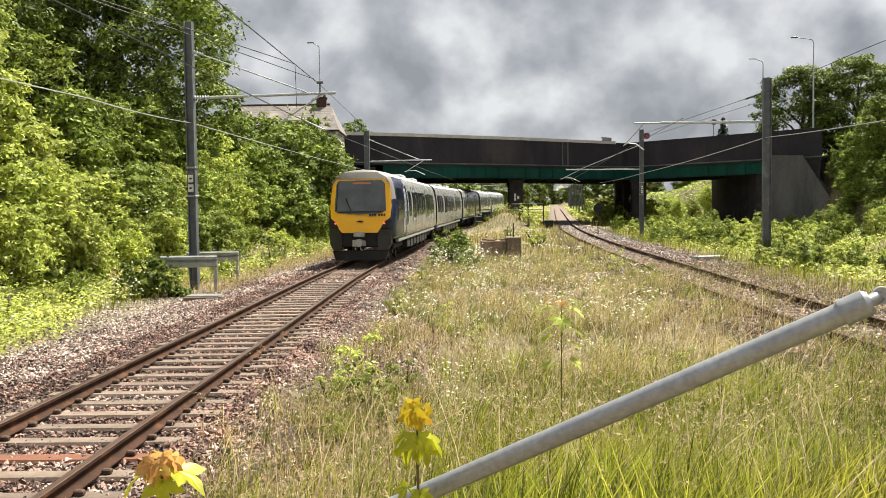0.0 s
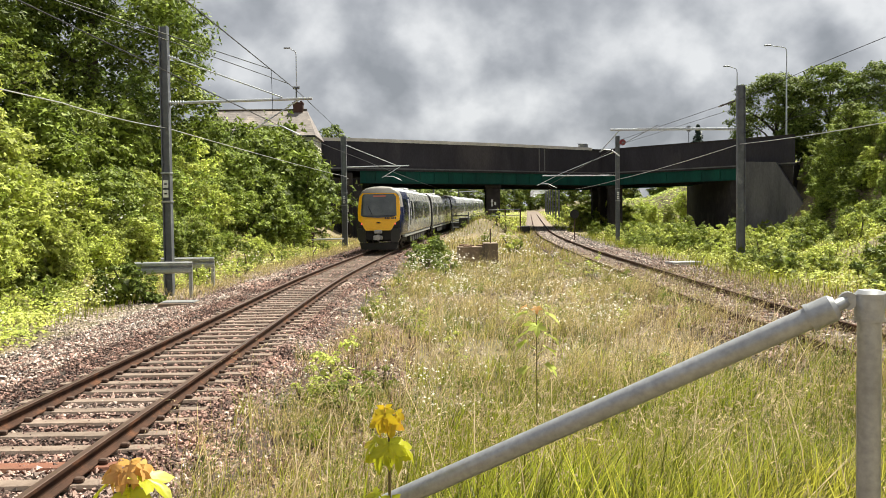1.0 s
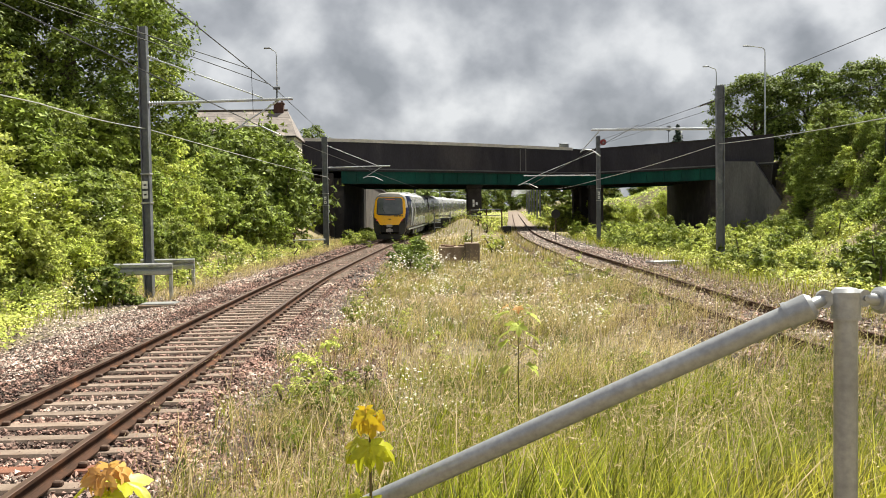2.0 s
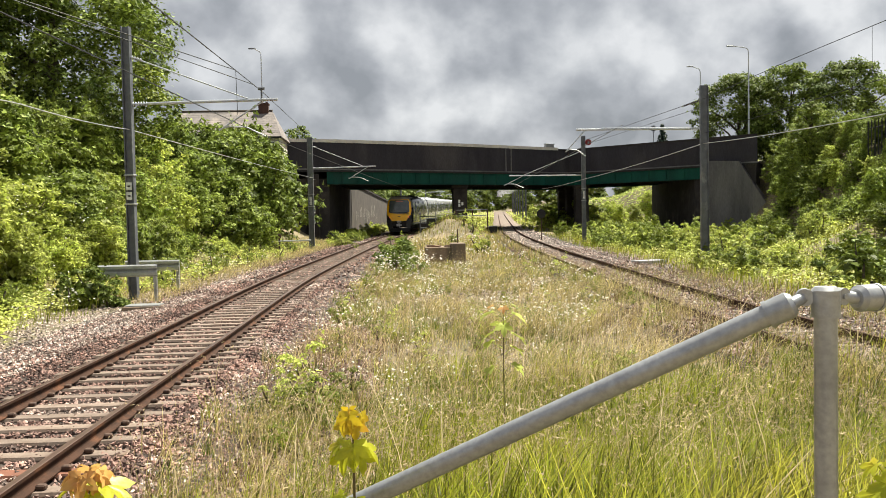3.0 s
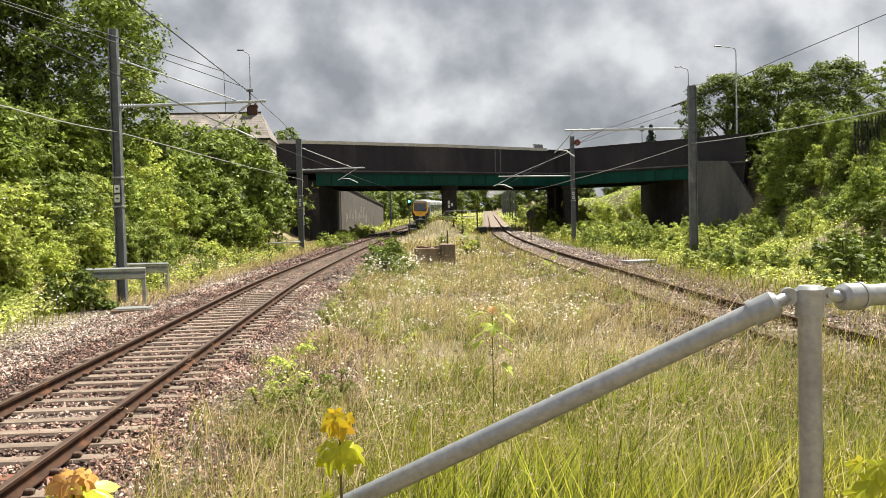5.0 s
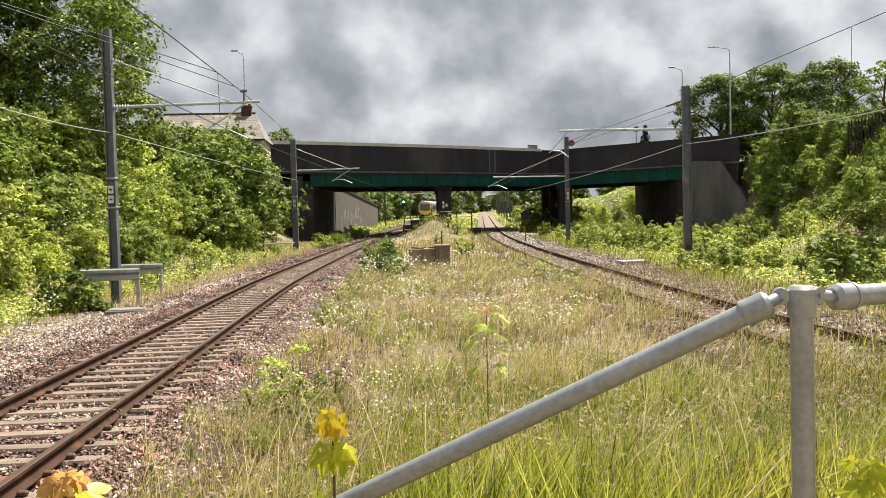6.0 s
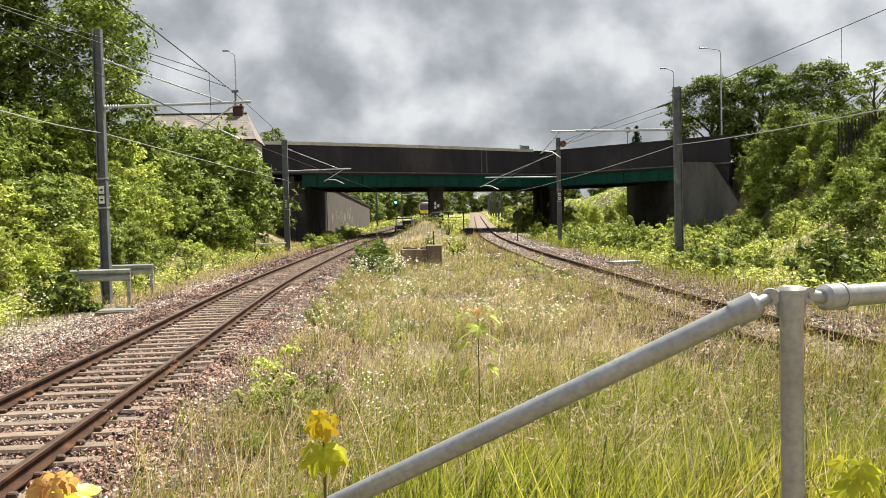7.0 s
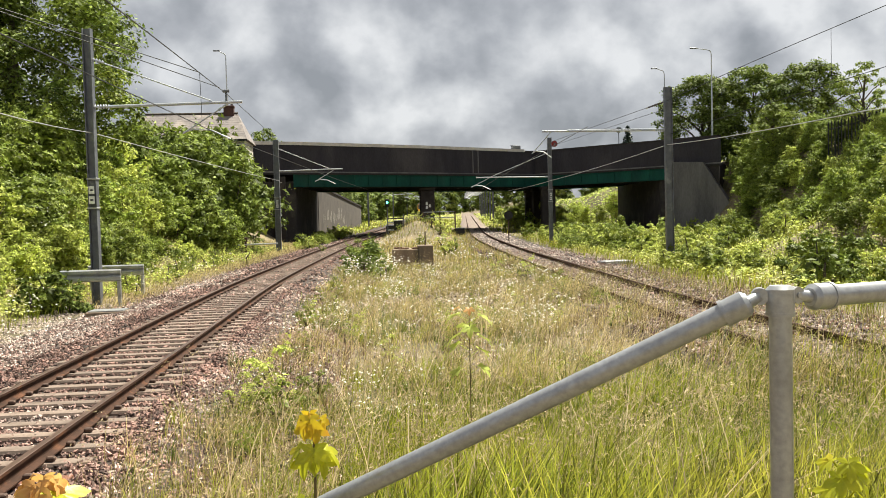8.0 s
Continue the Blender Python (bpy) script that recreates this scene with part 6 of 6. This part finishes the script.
def seed_heads(name, tip, d, rng, length, w):
    """Slim feathery heads that nod over at the ends of stalks."""
    n, m = len(tip), 6
    dd = d * .8 + np.array([0, 0, .45]) + rng.normal(0, .15, (n, 3))
    dd /= np.linalg.norm(dd, axis=1, keepdims=True)
    k = np.tile(np.arange(m), n)
    P = np.repeat(tip, m, 0) + np.repeat(dd, m, 0) * (k * length * .16)[:, None] - np.array([0, 0, 1.0]) * (k ** 2 * length * .012)[:, None]
    me = leaf_mesh(name, P, np.repeat(dd, m, 0) + rng.normal(0, .5, (m * n, 3)), w * 2.1, rng, M_SEED, .1, .26, tri=True, up=0)
    tagged(new(name, me), "pale nodding grass seed heads", "grass", kind="stuff")


def flowers(name, P, rng, r, label):
    n = len(P)
    R = r * rng.uniform(.7, 1.25, n)
    nrm = np.array([0, -.35, 1.0]) + rng.normal(0, .35, (n, 3))
    nrm /= np.linalg.norm(nrm, axis=1, keepdims=True)
    u = np.cross(nrm, [1, 0, .2])
    u /= np.linalg.norm(u, axis=1, keepdims=True)
    v = np.cross(nrm, u)
    V, F = [], []
    ang = np.arange(8) * math.tau / 8
    rad = np.where(np.arange(8) % 2, .62, 1.0)
    ring = P[:, None] + (u[:, None] * (np.cos(ang) * rad)[None, :, None] + v[:, None] * (np.sin(ang) * rad)[None, :, None]) * R[:, None, None]
    V = np.concatenate([ring, (P + nrm * (R * .3)[:, None])[:, None]], 1).reshape(-1, 3)
    base = np.arange(n)[:, None, None] * 9
    k = np.arange(8)
    F = (base + np.stack([k, (k + 1) % 8, np.full(8, 8)], 1)[None]).reshape(-1, 3)
    ob = np_ob(name, V, F, M_DAISY)
    tagged(ob, label, "flowers", kind="stuff")


grow()


def stones(name, P, rng, size, material, label):
    """Angular broken stones."""
    n = len(P)
    o = np.array([(1, 0, 0), (-1, 0, 0), (0, 1, 0), (0, -1, 0), (0, 0, 1), (0, 0, -1)], float)
    f = np.array([(0, 2, 4), (2, 1, 4), (1, 3, 4), (3, 0, 4), (2, 0, 5), (1, 2, 5), (3, 1, 5), (0, 3, 5)])
    V = o[None] * rng.uniform(.55, 1.25, (n, 6, 1)) + rng.normal(0, .22, (n, 6, 3))
    s = size * rng.uniform(.55, 1.3, (n, 1, 1))
    a = rng.uniform(0, 6.283, n)
    ca, sa = np.cos(a)[:, None], np.sin(a)[:, None]
    tl = rng.uniform(-.6, .6, (n, 1))
    x, y, z = V[..., 0], V[..., 1], V[..., 2] * .8
    y, z = y * np.cos(tl) - z * np.sin(tl), y * np.sin(tl) + z * np.cos(tl)
    V = np.stack([x * ca - y * sa, x * sa + y * ca, z], -1) * s + P[:, None]
    F = (np.arange(n)[:, None, None] * 6 + f[None]).reshape(-1, 3)
    tagged(np_ob(name, V.reshape(-1, 3), F, material), label, "ballast", kind="stuff")


def lay_stones():
    rng = np.random.default_rng(5)
    def bed(n, lo, hi, y0, y1, bias, line):
        y = y0 + (y1 - y0) * rng.uniform(0, 1, n) ** bias
        o = rng.uniform(lo, hi, n)
        x = o + np.array([line(b) for b in y])
        z = np.array([max(bed_top(a, b), ground(a, b)) for a, b in zip(x, y)])
        keep = np.abs(np.abs(o) - .7525) > .085
        crib = np.abs(o) < 1.27
        z = np.where(crib, z + rng.uniform(-.01, .022, n), z + rng.uniform(-.015, .03, n))
        return np.stack([x, y, z], 1)[keep]
    stones("ballast_stones", bed(50000, -3.7, 3.0, 6.3, 32, 1.6, left_line), rng, .029, M_STONE, "loose brown ballast stones along the main track")
    stones("ballast_stones", bed(6500, -3.9, 2.3, 28, 70, 1.2, left_line), rng, .06, M_STONE, "loose brown ballast stones farther along the track")
    stones("chippings", bed(9000, 1.5, 3.6, 5.0, 30, 1.4, left_line), rng, .033, M_STONE_GREY, "pale chippings on the shoulder of the track")
    stones("ballast_stones", bed(15000, 1.2, 3.7, 5.0, 22, 1.5, left_line), rng, .031, M_STONE, "loose brown ballast stones on the shoulder")
    stones("chippings", bed(18000, -5.5, -1.9, 12, 44, 1.3, left_line), rng, .033, M_STONE_GREY, "pale grey chippings along the verge")
    stones("ballast_stones", bed(11000, -1.9, 4.2, 10, 60, 1.5, right_line), rng, .045, M_STONE, "loose reddish stones along the second track")
    stones("ballast_stones", bed(2600, -2.0, 2.0, 68, 118, 1.0, left_line), rng, .08, M_STONE, "loose brown ballast stones under the bridge")
    stones("ballast_stones", bed(2600, -1.4, 3.0, 58, 118, 1.0, right_line), rng, .08, M_STONE_GREY, "loose pale stones along the second track under the bridge")
    stones("ballast_stones", bed(11000, -1.6, 4.2, 12, 60, 1.3, right_line), rng, .045, M_STONE_GREY, "loose stones along the second track")
    # gravel that shows between the grass of the island
    P = scatter(22000, -4.2, 6.2, 6.5, 36, rng, lambda x, y: isle(x, y) * (1.0 if patch(x, y, .62, 3) < .55 else .3), 1.4)
    stones("gravel", P, rng, .040, M_STONE_GREY, "pale gravel showing between the dry grass")
    P = scatter(9000, -4.4, 6.2, 20, 48, rng, lambda x, y: isle(x, y) * sm(patch(x, y, .45, 71), .5, .6), 1.0)
    P[:, 2] += .05
    stones("gravel", P, rng, .065, M_STONE_GREY, "patches of pale broken stone on the island")


lay_stones()


def ground_cover():
    """Carpets of small leaves on the verges."""
    rng = np.random.default_rng(31)
    for n, x0, x1, y0, y1, keep, size, m, lab in (
            (36000, -18, -8.2, 13, 30, lambda x, y: sm(x, left_line(y) - 3.6 - 1.3 * sm(y, 17, 23), left_line(y) - 4.6 - 1.3 * sm(y, 17, 23)), .10, M_LEAF_LIGHT, "carpet of bright green nettles on the verge"),
            (20000, -20, -8.5, 30, 70, lambda x, y: sm(x, left_line(y) - 3.6, left_line(y) - 5.2), .12, M_LEAF_LIGHT, "leafy green undergrowth on the verge"),
            (46000, 10, 36, 22, 88, lambda x, y: sm(x, right_line(y) + 3.8, right_line(y) + 5.2), .15, M_LEAF_LIGHT, "leafy green undergrowth beside the second track"),
            (20000, 14, 46, 103, 215, lambda x, y: 1.0 if x > right_line(y) + 3.0 else 0.0, .42, M_LEAF, "sunlit green slope beyond the bridge"),
            (21000, 24, 38, 48, 86, lambda x, y: sm(x, .36 * y - .5, .36 * y + 2.5), .26, M_LEAF, "ivy and brambles on the far bank"),
            (20000, -40, 55, 104, 300, lambda x, y: 1.0 if abs(x - left_line(y)) > 3.0 and abs(x - right_line(y)) > 2.0 and not (-10.5 < x - 0 and x < right_line(y) and y < 108) else 0.0, .42, M_LEAF_LIGHT, "green undergrowth beyond the bridge"),
            (5000, -3.5, 5, 6, 40, lambda x, y: isle(x, y) * sm(patch(x, y, .7, 15), .52, .7), .05, M_WEED, "small leafy weeds among the dry grass")):
        P = scatter(n, x0, x1, y0, y1, rng, keep, 1.1)
        h = np.array([.12 + .55 * patch(a, b, .5, 30) for a, b, _ in P])
        P[:, 2] += h * rng.uniform(.25, 1.0, len(P)) * (.5 if size < .06 else 1.0)
        me = leaf_mesh("undergrowth", P, np.tile([0.1, -.2, 1.0], (len(P), 1)), size, rng, m, .15, .6)
        tagged(new("undergrowth", me), lab, "undergrowth", kind="stuff")


ground_cover()


# ---- saplings close to the eye ----
def sycamore_leaf(bm, m, s, fold=.25, mi=0, curl=.2):
    """A five-lobed leaf with toothed edges, cupped and bent."""
    pts = []
    tips = [(-115, .62), (-58, .92), (0, 1.0), (58, .92), (115, .62)]
    for i, (a, r) in enumerate(tips):
        for da, k in ((-24, .58), (-15, .74), (-9, .80), (0, 1.0), (9, .80), (15, .74), (24, .58)):
            pts.append((radians(a + da), r * k))
        if i < 4:
            pts.append((radians((a + tips[i + 1][0]) / 2), .44))
    pts = [(radians(-165), .30)] + pts + [(radians(165), .30)]

    def p3(x, y):
        z = fold * abs(x) - curl * (x * x + y * y) + .03 * math.sin(9 * x + 4 * y)
        return m @ Vector((x * s, y * s, z * s))
    inner = [bm.verts.new(p3(r * .5 * math.sin(a), r * .5 * math.cos(a))) for a, r in pts]
    outer = [bm.verts.new(p3(r * math.sin(a), r * math.cos(a))) for a, r in pts]
    c = bm.verts.new(p3(0, 0))
    n = len(pts)
    for i in range(n - 1):
        f1 = bm.faces.new((c, inner[i + 1], inner[i]))
        f2 = bm.faces.new((inner[i], inner[i + 1], outer[i + 1], outer[i]))
        for f in (f1, f2):
            f.smooth, f.material_index = True, mi


def make_sapling(x, y, top, z0, leaves, label, mats, stalk=0.0):
    """leaves: (height, heading, tilt, size, kind of leaf)."""
    t = thing("sapling", pose(x, y, 0), label, "sapling", "saplings")
    bm = bmesh.new()
    chain(bm, [(.02, .01, z0), (.0, .0, (z0 + top) / 2), (.004, 0, top)], [.007, .005, .003], 7)
    part("stem", bm, M_STEM, t)
    for z, yaw, tilt, s, k in leaves:
        bm = bmesh.new()
        m = pose(0, 0, z, 0, 0, yaw) @ pose(0, .018 + s * .25 + stalk, .02 + stalk * .4, tilt, 0, 0)
        sycamore_leaf(bm, m, s, .3, 0, .28)
        chain(bm, [(0, 0, z - .012), (m @ Vector((0, -.1 * s, 0))), (m @ Vector((0, .05 * s, 0)))], .0022, 5)
        part("leaf", bm, mats[k], t)


make_sapling(-0.238, 2.1, 1.685, 0.3, [
    (1.664, 175, -80, 0.0447, 1), (1.660, 105, -78, 0.0361, 1), (1.660, 255, -77, 0.0378, 1), (1.667, 20, -70, 0.0361, 1), (1.644, 205, -84, 0.0413, 1), (1.647, 140, -84, 0.0396, 1),
    (1.594, 190, -62, 0.0585, 0), (1.594, 110, -45, 0.0516, 0), (1.587, 265, -40, 0.0533, 0), (1.572, 150, -70, 0.0516, 0), (1.572, 225, -66, 0.0499, 0),
    (1.472, 120, -50, 0.0473, 0), (1.462, 200, -58, 0.0430, 0)], "young sapling with yellow-green and amber leaves", [M_SYC, M_SYC_TOP])
make_sapling(-0.722, 1.75, 1.642, 0.3, [
    (1.632, 180, -62, 0.0492, 0), (1.632, 90, -55, 0.0426, 0), (1.632, 270, -58, 0.0451, 0), (1.636, 10, -40, 0.0410, 0), (1.629, 225, -70, 0.0410, 0), (1.626, 140, -70, 0.0410, 0),
    (1.612, 262, -25, 0.0750, 1), (1.604, 100, -38, 0.0650, 1), (1.594, 205, -55, 0.0550, 1)], "young sapling with orange new leaves", [M_SYC_ORANGE, M_SYC])
make_sapling(0.42, 7.0, 1.39, -0.2, [
    (1.383, 180, -40, 0.060, 0), (1.383, 90, -28, 0.075, 0), (1.383, 270, -30, 0.075, 1), (1.330, 95, -20, 0.115, 1), (1.315, 262, -25, 0.115, 1), (1.165, 80, -32, 0.12, 1), (1.150, 280, -30, 0.13, 1), (1.24, 180, -40, .10, 1), (1.24, 10, -30, .10, 1), (1.10, 100, -35, .12, 1), (1.05, 290, -30, .11, 1), (.92, 250, -35, .11, 1), (.90, 110, -35, .11, 1)],
    "slender sapling with green leaves and a reddish tip", [M_SYC_ORANGE, M_LEAF_LIGHT], .05)
make_sapling(1.00, 2.05, 1.54, 0.3, [
    (1.535, 180, -55, .05, 0), (1.535, 90, -40, .05, 0), (1.53, 270, -42, .052, 0), (1.50, 150, -55, .055, 0), (1.50, 230, -50, .055, 0), (1.47, 100, -40, .055, 0), (1.46, 260, -45, .05, 0)],
    "young sapling with bright yellow-green leaves", [M_SYC, M_SYC])


# ---- what moves ----
def motions():
    steps = [i * 0.5 for i in range(17)]
    for k, car in enumerate(cars):
        walk(car, [(t, car_pose(train_front(t) + k * 24.1)) for t in steps])


motions()
